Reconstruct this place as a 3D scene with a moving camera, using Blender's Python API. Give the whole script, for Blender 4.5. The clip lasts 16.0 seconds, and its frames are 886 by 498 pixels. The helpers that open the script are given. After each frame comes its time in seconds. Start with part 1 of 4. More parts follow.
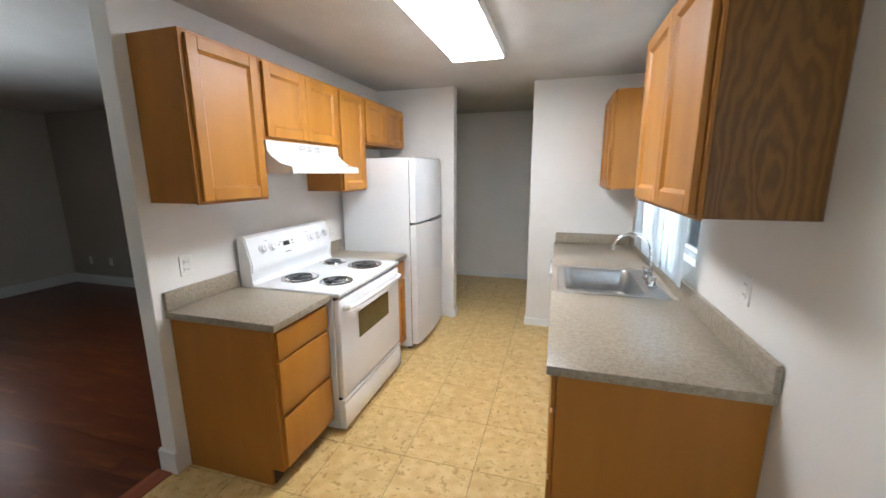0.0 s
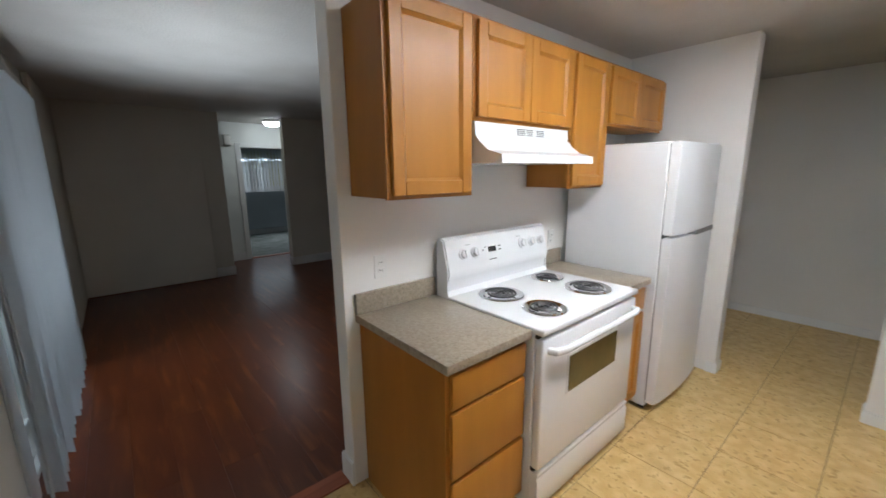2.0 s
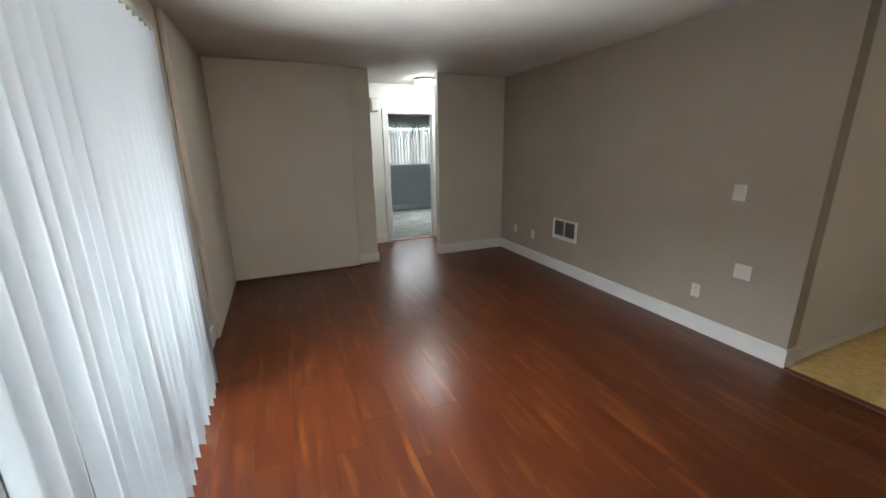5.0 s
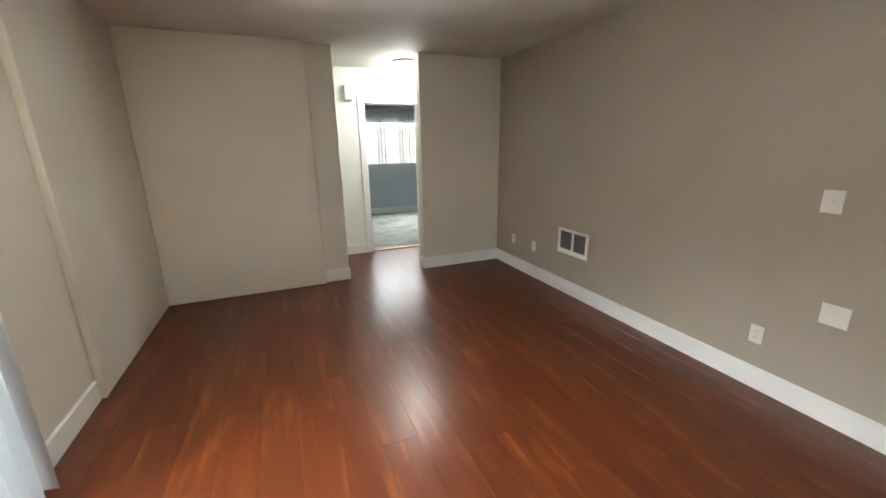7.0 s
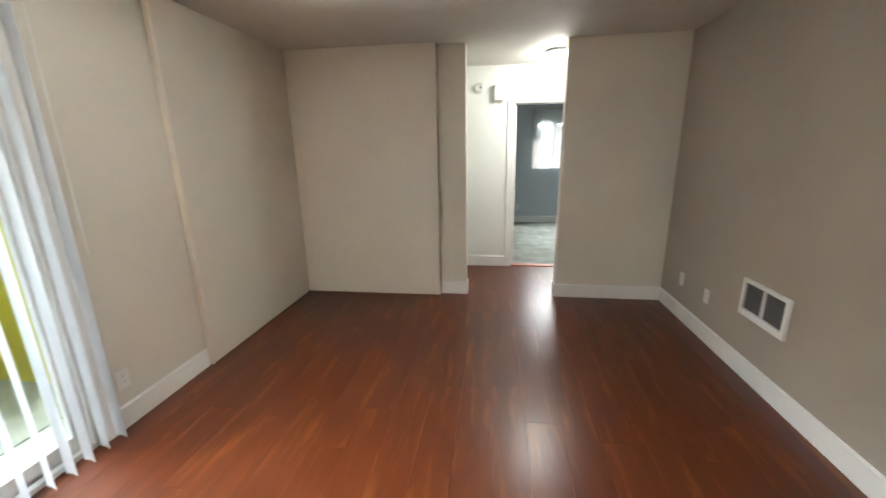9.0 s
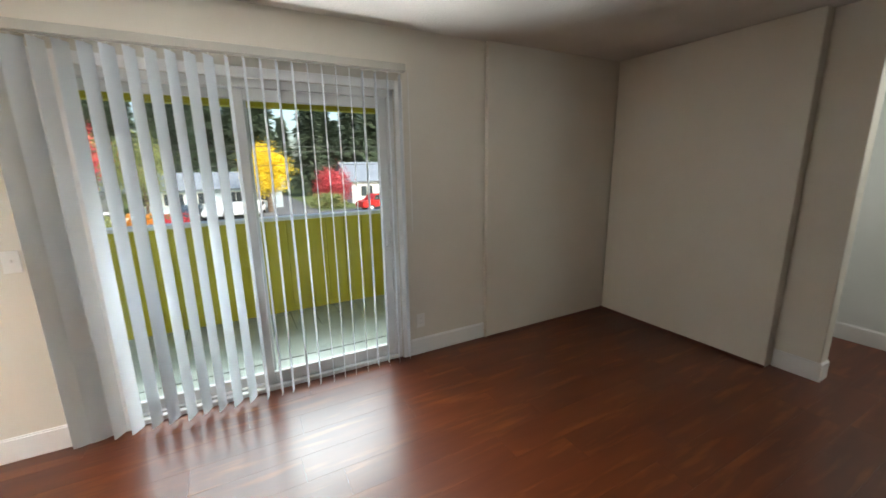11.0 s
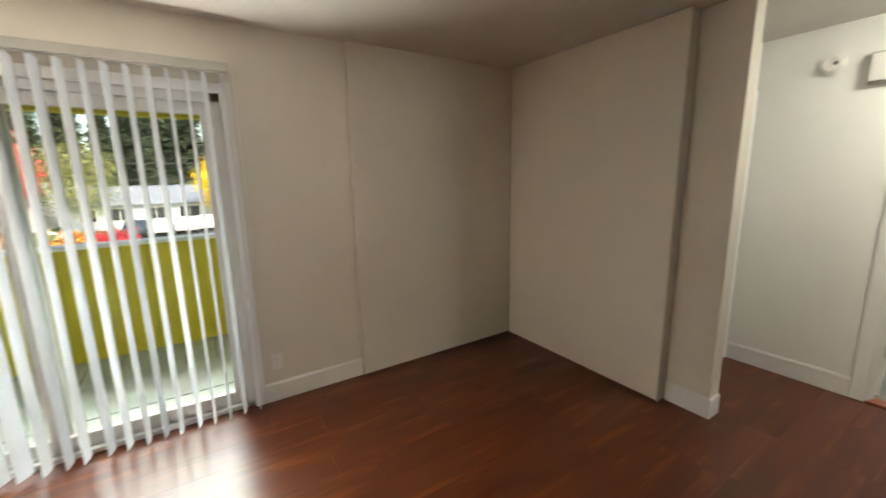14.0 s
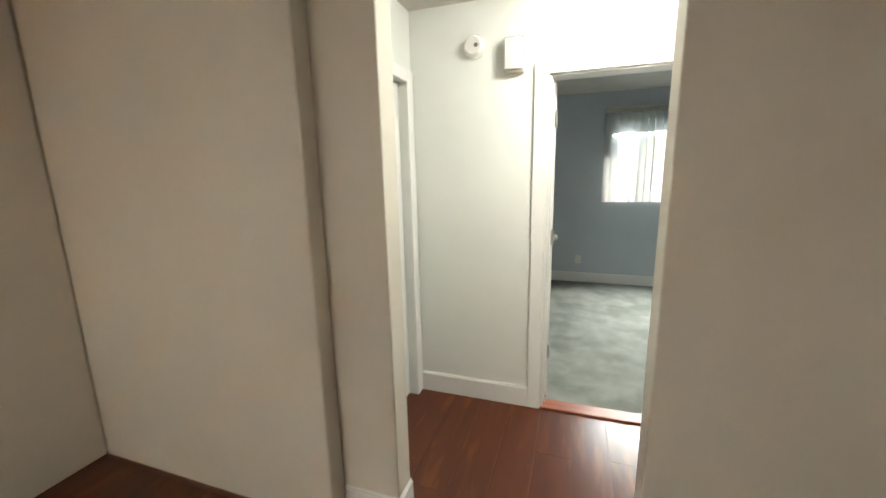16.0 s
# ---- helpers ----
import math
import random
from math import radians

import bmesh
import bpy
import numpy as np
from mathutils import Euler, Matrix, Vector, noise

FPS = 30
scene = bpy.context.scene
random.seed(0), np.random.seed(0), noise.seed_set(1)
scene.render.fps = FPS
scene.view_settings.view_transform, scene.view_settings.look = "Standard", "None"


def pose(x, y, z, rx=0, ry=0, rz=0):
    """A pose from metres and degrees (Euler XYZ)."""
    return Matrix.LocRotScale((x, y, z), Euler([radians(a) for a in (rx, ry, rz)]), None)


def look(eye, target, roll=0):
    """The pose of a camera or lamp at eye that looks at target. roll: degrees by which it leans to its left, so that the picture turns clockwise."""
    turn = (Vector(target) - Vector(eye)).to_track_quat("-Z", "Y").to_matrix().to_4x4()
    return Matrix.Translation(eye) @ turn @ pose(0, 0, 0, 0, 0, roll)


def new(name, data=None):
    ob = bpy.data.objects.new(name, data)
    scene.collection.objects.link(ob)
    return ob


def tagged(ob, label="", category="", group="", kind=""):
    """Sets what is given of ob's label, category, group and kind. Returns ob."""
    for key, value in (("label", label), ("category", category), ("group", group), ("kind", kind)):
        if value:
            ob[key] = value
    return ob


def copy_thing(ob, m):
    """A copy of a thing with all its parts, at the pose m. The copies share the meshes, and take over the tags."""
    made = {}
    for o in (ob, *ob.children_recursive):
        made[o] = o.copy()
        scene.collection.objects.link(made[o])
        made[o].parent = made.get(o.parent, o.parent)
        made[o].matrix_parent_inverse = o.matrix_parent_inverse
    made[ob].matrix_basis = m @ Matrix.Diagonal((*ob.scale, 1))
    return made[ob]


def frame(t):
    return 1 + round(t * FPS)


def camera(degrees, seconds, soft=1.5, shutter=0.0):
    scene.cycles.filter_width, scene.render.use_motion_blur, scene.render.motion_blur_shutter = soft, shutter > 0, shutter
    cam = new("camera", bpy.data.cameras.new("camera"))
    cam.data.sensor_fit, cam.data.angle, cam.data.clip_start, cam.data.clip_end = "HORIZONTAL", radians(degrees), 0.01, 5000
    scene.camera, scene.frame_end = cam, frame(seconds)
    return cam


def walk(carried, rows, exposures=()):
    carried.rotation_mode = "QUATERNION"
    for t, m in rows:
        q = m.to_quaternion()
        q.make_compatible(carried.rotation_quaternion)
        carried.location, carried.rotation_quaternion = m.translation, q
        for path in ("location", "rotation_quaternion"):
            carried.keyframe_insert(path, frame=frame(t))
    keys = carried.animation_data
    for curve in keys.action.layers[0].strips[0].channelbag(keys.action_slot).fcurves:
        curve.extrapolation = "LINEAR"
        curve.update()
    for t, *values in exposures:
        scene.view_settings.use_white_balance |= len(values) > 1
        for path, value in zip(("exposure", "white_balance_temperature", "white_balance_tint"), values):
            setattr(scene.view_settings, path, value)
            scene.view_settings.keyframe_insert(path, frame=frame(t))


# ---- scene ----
cam = camera(98.2, 16.0, 1.5, 0.25)
PATH = [
    (0, (0.325, 0.101, 1.61), (-0.233, 1.982, 1.22), -0.3),
    (0.5, (0.322, 0.273, 1.583), (-0.494, 2.057, 1.194), -0.6),
    (1, (0.244, 0.465, 1.587), (-0.811, 2.117, 1.192), -0.6),
    (1.5, (0.136, 0.6, 1.578), (-1.128, 2.1, 1.184), -0.6),
    (2, (0.006, 0.699, 1.574), (-1.492, 1.964, 1.18), -0.6),
    (2.5, (-0.269, 0.729, 1.567), (-1.929, 1.769, 1.162), -0.6),
    (3, (-0.559, 0.747, 1.565), (-2.275, 1.684, 1.145), -0.4),
    (3.5, (-0.825, 0.799, 1.562), (-2.57, 1.665, 1.107), -0.3),
    (4, (-1.1, 0.811, 1.549), (-2.875, 1.585, 1.05), -0.5),
    (4.2, (-1.228, 0.801, 1.553), (-3.009, 1.553, 1.039), -0.7),
    (6.5, (-2.184, 1.189, 1.497), (-3.961, 1.94, 0.972), -0.8),
    (7, (-2.368, 1.399, 1.488), (-4.153, 2.135, 0.965), -0.9),
    (7.5, (-2.52, 1.639, 1.51), (-4.303, 2.373, 0.979), -1.0),
    (8, (-2.678, 1.807, 1.525), (-4.509, 2.402, 0.986), -1.0),
    (8.5, (-2.799, 2.012, 1.535), (-4.712, 2.268, 1.011), -0.9),
    (9, (-2.789, 2.303, 1.528), (-4.705, 2.035, 1.022), -1.1),
    (9.5, (-2.815, 2.483, 1.546), (-4.563, 1.653, 1.038), -1.1),
    (10, (-2.955, 2.644, 1.509), (-4.472, 1.434, 1.023), -1.0),
    (10.2, (-3.04, 2.713, 1.51), (-4.437, 1.362, 1.037), -1.1),
    (12.3, (-3.395, 2.996, 1.588), (-3.857, 1.088, 1.203), -0.3),
    (12.5, (-3.46, 2.975, 1.592), (-3.893, 1.06, 1.209), -0.4),
    (13, (-3.643, 2.918, 1.61), (-4.064, 1.003, 1.216), -0.5),
    (13.5, (-3.838, 2.921, 1.613), (-4.433, 1.054, 1.212), -0.6),
    (14, (-4.109, 2.966, 1.549), (-5.166, 1.309, 1.177), -1.1),
    (14.5, (-4.391, 2.945, 1.573), (-5.759, 1.542, 1.176), -1.1),
    (15, (-4.725, 2.842, 1.556), (-6.308, 1.688, 1.156), -1.2),
    (15.5, (-5.035, 2.74, 1.545), (-6.795, 1.875, 1.153), -1.3),
    (16, (-5.421, 2.667, 1.518), (-7.277, 2.031, 1.130), -1.2),
]
EXPOSURES = [(0.0, -0.1, 5900, 8), (1.5, -0.35, 5900, 8), (3.2, -0.45, 5900, 8), (4.2, 0.7, 6200, 8), (6.4, 2.1, 6700, 9), (8.0, 2.4, 6900, 9), (9.0, 2.4, 6800, 9), (10.0, 1.8, 6600, 8), (12.5, 1.3, 7000, 9), (14.5, 2.0, 7700, 10), (16.0, 2.35, 7200, 8)]
walk(cam, [(t, look(eye, target, roll)) for t, eye, target, roll in PATH], EXPOSURES)
SKY, SUN, TUBE, DOME = 0.15, 1.5, 39.0, 29.0
PATIO_UP, PATIO_DOWN, DECK, BED, SINKW, DINE = 15.0, 7.0, 13.0, 9.0, 25.0, 20.0

# ---- world and light ----
world = bpy.data.worlds.new("sky")
scene.world = world
world.use_nodes = True
wn = world.node_tree
sky = wn.nodes.new("ShaderNodeTexSky")
sky.sky_type, sky.sun_disc = "NISHITA", False
sky.sun_elevation, sky.sun_rotation = radians(38), radians(-20)
sky.air_density, sky.dust_density = 1.0, 4.0
wn.links.new(sky.outputs[0], wn.nodes["Background"].inputs[0])
wn.nodes["Background"].inputs[1].default_value = SKY
sun = new("sun", bpy.data.lights.new("sun", "SUN"))
sun.data.energy, sun.data.angle, sun.data.color = SUN, radians(12), (1.0, 0.96, 0.9)
sun.matrix_world = look((0, 0, 20), (4, -10, 20 - 9))


def window_light(name, at, target, w, h, watts, spread, colour):
    """An added area lamp that stands in for the sky's light at a window."""
    lamp = new(name, bpy.data.lights.new(name, "AREA"))
    lamp.data.shape, lamp.data.size, lamp.data.size_y = "RECTANGLE", w, h
    lamp.data.energy, lamp.data.color, lamp.data.spread = watts, colour, radians(spread)
    lamp.matrix_world = look(at, target)


window_light("balcony_daylight", (-3.3, -1.1, 1.70), (-3.3, -0.1, 0.76), 2.7, 0.9, DECK, 62, (0.84, 0.93, 1.0))
# Both patio lamps are added fill on the room side of the blind.
window_light("patio_low_fill", (-3.35, 0.42, 0.30), (-3.35, 1.12, 1.80), 1.8, 0.16, PATIO_UP, 72, (0.93, 0.97, 1.0))
window_light("patio_high_fill", (-3.35, 0.42, 2.08), (-3.35, 0.92, 1.214), 1.9, 0.12, PATIO_DOWN, 88, (0.90, 0.96, 1.0))
window_light("bedroom_daylight", (-11.5, 3.85, 2.15), (-10.5, 3.85, 1.2), 1.8, 0.6, BED * 0.3, 70, (0.93, 0.97, 1.0))
# Added fill lamp inside the bedroom, in front of its blind.
window_light("bedroom_high_fill", (-10.72, 3.85, 2.0), (-10.15, 3.85, 1.19), 1.5, 0.2, BED, 80, (0.90, 0.96, 1.0))
window_light("sink_daylight", (1.1, 2.9, 1.62), (0.1, 2.9, 1.3), 1.0, 0.9, SINKW, 170, (0.88, 0.94, 1.0))
window_light("dining_daylight", (0.2, -1.53, 1.55), (0.2, -0.5, 1.3), 1.1, 0.9, DINE, 170, (0.78, 0.89, 1.0))


# ---- materials ----
def surf(name, c1, c2=None, scale=4.0, rough=0.5, bump=0.0, bscale=60.0, metal=0.0, stretch=(1, 1, 1), detail=5.0, contrast=(0.35, 0.65), spots=None, vary=0.0, coat=0.0):
    m = bpy.data.materials.new(name)
    m.use_nodes = True
    nt = m.node_tree
    b = nt.nodes["Principled BSDF"]
    b.inputs["Roughness"].default_value, b.inputs["Metallic"].default_value = rough, metal
    b.inputs["Coat Weight"].default_value = coat
    b.inputs["Coat Roughness"].default_value = 0.15
    tc = nt.nodes.new("ShaderNodeTexCoord")
    mp = nt.nodes.new("ShaderNodeMapping")
    mp.inputs["Scale"].default_value = stretch
    nt.links.new(tc.outputs["Object"], mp.inputs["Vector"])
    info = nt.nodes.new("ShaderNodeObjectInfo")
    if vary:
        add = nt.nodes.new("ShaderNodeVectorMath")
        add.operation = "SCALE"
        add.inputs[0].default_value = (17.0, 31.0, 53.0)
        nt.links.new(info.outputs["Random"], add.inputs["Scale"])
        nt.links.new(add.outputs[0], mp.inputs["Location"])
    nz = nt.nodes.new("ShaderNodeTexNoise")
    nz.inputs["Scale"].default_value, nz.inputs["Detail"].default_value = scale, detail
    nt.links.new(mp.outputs[0], nz.inputs["Vector"])
    ramp = nt.nodes.new("ShaderNodeValToRGB")
    ramp.color_ramp.elements[0].position, ramp.color_ramp.elements[1].position = contrast
    ramp.color_ramp.elements[0].color, ramp.color_ramp.elements[1].color = (*c1, 1), (*(c2 or c1), 1)
    nt.links.new(nz.outputs["Fac"], ramp.inputs[0])
    out = ramp.outputs[0]
    if spots:
        colour, sscale, low, high = spots
        sp = nt.nodes.new("ShaderNodeTexNoise")
        sp.inputs["Scale"].default_value, sp.inputs["Detail"].default_value = sscale, 3.0
        nt.links.new(mp.outputs[0], sp.inputs["Vector"])
        sr = nt.nodes.new("ShaderNodeValToRGB")
        sr.color_ramp.elements[0].position, sr.color_ramp.elements[1].position = low, high
        nt.links.new(sp.outputs["Fac"], sr.inputs[0])
        mix = nt.nodes.new("ShaderNodeMixRGB")
        mix.inputs[2].default_value = (*colour, 1)
        nt.links.new(sr.outputs[0], mix.inputs[0])
        nt.links.new(out, mix.inputs[1])
        out = mix.outputs[0]
    if vary:
        hsv = nt.nodes.new("ShaderNodeHueSaturation")
        rng = nt.nodes.new("ShaderNodeMapRange")
        rng.inputs["To Min"].default_value, rng.inputs["To Max"].default_value = 1 - vary, 1 + vary
        nt.links.new(info.outputs["Random"], rng.inputs["Value"])
        nt.links.new(rng.outputs[0], hsv.inputs["Value"])
        nt.links.new(out, hsv.inputs["Color"])
        out = hsv.outputs[0]
    nt.links.new(out, b.inputs["Base Color"])
    if bump:
        bz = nt.nodes.new("ShaderNodeTexNoise")
        bz.inputs["Scale"].default_value, bz.inputs["Detail"].default_value = bscale, 3.0
        nt.links.new(tc.outputs["Object"] if stretch == (1, 1, 1) else mp.outputs[0], bz.inputs["Vector"])
        bn = nt.nodes.new("ShaderNodeBump")
        bn.inputs["Strength"].default_value, bn.inputs["Distance"].default_value = bump, 0.004
        nt.links.new(bz.outputs["Fac"], bn.inputs["Height"])
        nt.links.new(bn.outputs[0], b.inputs["Normal"])
    return m


def glow(name, colour, strength):
    m = bpy.data.materials.new(name)
    m.use_nodes = True
    b = m.node_tree.nodes["Principled BSDF"]
    b.inputs["Base Color"].default_value = (0.8, 0.8, 0.8, 1)
    b.inputs["Emission Color"].default_value, b.inputs["Emission Strength"].default_value = (*colour, 1), strength
    return m


def clear(name):
    m = bpy.data.materials.new(name)
    m.use_nodes = True
    nt = m.node_tree
    nt.nodes.remove(nt.nodes["Principled BSDF"])
    tr, gl, mx = (nt.nodes.new("ShaderNodeBsdf" + k) for k in ("Transparent", "Glossy", "Transparent"))
    tr.inputs[0].default_value = (0.93, 0.96, 0.95, 1)
    gl.inputs["Roughness"].default_value = 0.02
    nt.nodes.remove(mx)
    mx = nt.nodes.new("ShaderNodeMixShader")
    fr = nt.nodes.new("ShaderNodeFresnel")
    fr.inputs[0].default_value = 1.35
    nt.links.new(fr.outputs[0], mx.inputs[0])
    nt.links.new(tr.outputs[0], mx.inputs[1])
    nt.links.new(gl.outputs[0], mx.inputs[2])
    nt.links.new(mx.outputs[0], nt.nodes["Material Output"].inputs[0])
    return m


def thin(name, colour, through_part):
    """A sheet that lets part of the light through."""
    m = bpy.data.materials.new(name)
    m.use_nodes = True
    nt = m.node_tree
    nt.nodes.remove(nt.nodes["Principled BSDF"])
    d, t, mx = nt.nodes.new("ShaderNodeBsdfDiffuse"), nt.nodes.new("ShaderNodeBsdfTranslucent"), nt.nodes.new("ShaderNodeMixShader")
    nz, ramp = nt.nodes.new("ShaderNodeTexNoise"), nt.nodes.new("ShaderNodeValToRGB")
    tc = nt.nodes.new("ShaderNodeTexCoord")
    nt.links.new(tc.outputs["Object"], nz.inputs["Vector"])
    nz.inputs["Scale"].default_value = 9
    ramp.color_ramp.elements[0].color, ramp.color_ramp.elements[1].color = (*[c * 0.94 for c in colour], 1), (*colour, 1)
    nt.links.new(nz.outputs["Fac"], ramp.inputs[0])
    for n in (d, t):
        nt.links.new(ramp.outputs[0], n.inputs[0])
    mx.inputs[0].default_value = through_part
    nt.links.new(d.outputs[0], mx.inputs[1])
    nt.links.new(t.outputs[0], mx.inputs[2])
    nt.links.new(mx.outputs[0], nt.nodes["Material Output"].inputs[0])
    return m


M_white = surf("kitchen wall paint", (0.74, 0.72, 0.68), (0.79, 0.77, 0.74), 1.3, 0.6, 0.12, 140)
M_living = surf("living wall paint", (0.63, 0.595, 0.52), (0.68, 0.645, 0.57), 1.2, 0.6, 0.12, 140)
M_beige = surf("beige accent paint", (0.37, 0.325, 0.27), (0.41, 0.36, 0.30), 1.2, 0.5, 0.12, 140)
M_hallp = surf("hall wall paint", (0.72, 0.74, 0.71), (0.78, 0.79, 0.77), 1.2, 0.6, 0.1, 140)
M_bluep = surf("bedroom wall paint", (0.50, 0.55, 0.60), (0.55, 0.60, 0.65), 1.2, 0.65, 0.1, 140)
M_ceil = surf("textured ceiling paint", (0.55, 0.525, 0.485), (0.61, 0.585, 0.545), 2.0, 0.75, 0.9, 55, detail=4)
M_trim = surf("white trim paint", (0.76, 0.76, 0.75), (0.80, 0.80, 0.79), 3, 0.35)
M_enamel = surf("white enamel", (0.80, 0.81, 0.82), (0.83, 0.84, 0.85), 2, 0.22, coat=0.3)
M_fridge = surf("fridge steel paint", (0.72, 0.73, 0.74), (0.76, 0.77, 0.78), 2, 0.33, 0.12, 380)
M_cab = surf("honey maple", (0.32, 0.122, 0.011), (0.42, 0.172, 0.019), 2.6, 0.44, 0.05, 40, stretch=(3, 3, 0.5), contrast=(0.25, 0.75), coat=0.04)
M_cabdoor = surf("honey maple door", (0.38, 0.152, 0.014), (0.49, 0.208, 0.025), 2.0, 0.42, 0.04, 40, stretch=(4, 4, 0.5), contrast=(0.25, 0.75), vary=0.06, coat=0.04)
M_dark = surf("dark gap", (0.02, 0.016, 0.012), (0.03, 0.02, 0.015), 5, 0.7)
M_black = surf("black plastic", (0.015, 0.015, 0.016), (0.02, 0.02, 0.02), 5, 0.25)
M_counter = surf("stone laminate", (0.295, 0.245, 0.180), (0.375, 0.320, 0.245), 58, 0.30, 0.03, 200, spots=((0.23, 0.185, 0.13), 120, 0.56, 0.70))
M_chrome = surf("chrome", (0.78, 0.78, 0.78), (0.82, 0.82, 0.82), 5, 0.08, metal=1)
M_steel = surf("brushed steel", (0.45, 0.45, 0.44), (0.58, 0.58, 0.57), 8, 0.28, 0.03, 90, metal=1, stretch=(1, 12, 1))
M_coil = surf("burner coil", (0.09, 0.09, 0.09), (0.13, 0.13, 0.13), 20, 0.4, metal=0.7)
M_tile = surf("vinyl tile", (0.60, 0.40, 0.145), (0.70, 0.51, 0.22), 16, 0.36, 0.02, 90, contrast=(0.38, 0.62), spots=((0.46, 0.285, 0.085), 32, 0.55, 0.68), vary=0.03)
M_joint = surf("tile joint", (0.22, 0.13, 0.045), (0.27, 0.17, 0.06), 20, 0.7)
M_plank = surf("cherry laminate", (0.066, 0.0135, 0.0045), (0.110, 0.026, 0.0072), 1.8, 0.29, 0.0, 6, stretch=(0.9, 6, 1), detail=6, contrast=(0.28, 0.72), spots=((0.205, 0.062, 0.0135), 2.4, 0.54, 0.80), vary=0.04)
M_strip = surf("cherry threshold", (0.24, 0.06, 0.022), (0.34, 0.10, 0.045), 3, 0.35, stretch=(9, 0.6, 1))
M_shoe = surf("brown shoe trim", (0.10, 0.035, 0.018), (0.14, 0.05, 0.026), 6, 0.5)
M_carpet = surf("grey carpet", (0.20, 0.215, 0.195), (0.28, 0.295, 0.27), 5, 0.95, 0.9, 420, spots=((0.17, 0.18, 0.165), 2.2, 0.5, 0.62))
M_blind = thin("blind vinyl", (0.80, 0.83, 0.85), 0.65)
M_alu = surf("painted aluminium", (0.66, 0.66, 0.64), (0.71, 0.71, 0.69), 4, 0.4)
M_rail = surf("blind rail", (0.40, 0.39, 0.35), (0.45, 0.44, 0.40), 4, 0.4)
M_glass = clear("window glass")
M_yellow = surf("yellow siding paint", (0.50, 0.42, 0.02), (0.58, 0.49, 0.04), 2.2, 0.6, 0.1, 90)
M_cap = surf("white cap", (0.8, 0.8, 0.78), (0.84, 0.84, 0.82), 4, 0.5)
M_conc = surf("balcony concrete", (0.42, 0.45, 0.40), (0.52, 0.55, 0.50), 6, 0.6, 0.3, 120)
M_grass = surf("grass ground", (0.06, 0.10, 0.03), (0.13, 0.16, 0.05), 0.5, 0.9)
M_asph = surf("asphalt", (0.10, 0.105, 0.115), (0.15, 0.155, 0.165), 0.8, 0.8)
M_green = surf("conifer needles", (0.08, 0.12, 0.07), (0.15, 0.20, 0.12), 0.9, 0.8, vary=0.25)
M_gold = surf("golden leaves", (0.75, 0.52, 0.01), (0.9, 0.68, 0.04), 1.2, 0.7)
M_crimson = surf("crimson leaves", (0.45, 0.03, 0.05), (0.62, 0.09, 0.10), 1.2, 0.7)
M_orange = surf("orange leaves", (0.55, 0.20, 0.03), (0.65, 0.33, 0.08), 1.2, 0.7)
M_olive = surf("olive leaves", (0.16, 0.19, 0.06), (0.30, 0.32, 0.12), 1.2, 0.8)
M_bark = surf("bark", (0.09, 0.065, 0.045), (0.15, 0.11, 0.08), 3, 0.9, 0.5, 12)
M_house = surf("blue grey siding", (0.38, 0.45, 0.52), (0.44, 0.51, 0.58), 1, 0.7)
M_roof = surf("slate roof", (0.16, 0.19, 0.24), (0.24, 0.27, 0.32), 3, 0.8)
M_housew = surf("white siding", (0.66, 0.66, 0.68), (0.72, 0.72, 0.74), 1, 0.7)
M_carred = surf("red car paint", (0.5, 0.02, 0.02), (0.55, 0.03, 0.03), 1, 0.25)
M_carsil = surf("silver car paint", (0.5, 0.52, 0.55), (0.55, 0.57, 0.6), 1, 0.25)
M_tyre = surf("tyre rubber", (0.02, 0.02, 0.02), (0.03, 0.03, 0.03), 8, 0.8)
M_carglass = surf("car glass", (0.03, 0.04, 0.05), (0.05, 0.06, 0.07), 2, 0.08)
M_hinge = surf("hinge metal", (0.5, 0.5, 0.48), (0.6, 0.6, 0.58), 8, 0.3, metal=1)
M_plate = surf("plate plastic", (0.72, 0.71, 0.68), (0.76, 0.75, 0.72), 6, 0.35)
M_grille = surf("grille grey", (0.16, 0.16, 0.165), (0.2, 0.2, 0.2), 8, 0.5, metal=0.3)
M_slot = surf("dark slot", (0.05, 0.05, 0.05), (0.07, 0.07, 0.07), 8, 0.6)
M_tube = glow("lit diffuser", (1.0, 0.985, 0.96), TUBE)
M_dome = glow("lit glass dome", (0.95, 0.985, 0.97), DOME)
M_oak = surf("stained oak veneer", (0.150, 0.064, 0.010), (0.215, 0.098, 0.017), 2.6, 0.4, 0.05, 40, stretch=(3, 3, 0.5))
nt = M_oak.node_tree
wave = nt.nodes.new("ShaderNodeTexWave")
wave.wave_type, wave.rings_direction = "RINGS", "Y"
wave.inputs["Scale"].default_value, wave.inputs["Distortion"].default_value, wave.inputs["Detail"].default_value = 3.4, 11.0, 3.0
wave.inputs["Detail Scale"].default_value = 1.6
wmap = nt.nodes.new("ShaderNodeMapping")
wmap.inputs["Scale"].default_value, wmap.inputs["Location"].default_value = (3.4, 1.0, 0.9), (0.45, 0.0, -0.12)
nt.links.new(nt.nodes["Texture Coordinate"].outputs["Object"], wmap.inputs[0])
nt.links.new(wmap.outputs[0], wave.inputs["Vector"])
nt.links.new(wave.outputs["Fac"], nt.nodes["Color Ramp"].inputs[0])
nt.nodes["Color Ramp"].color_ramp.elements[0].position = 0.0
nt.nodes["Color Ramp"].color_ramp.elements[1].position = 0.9


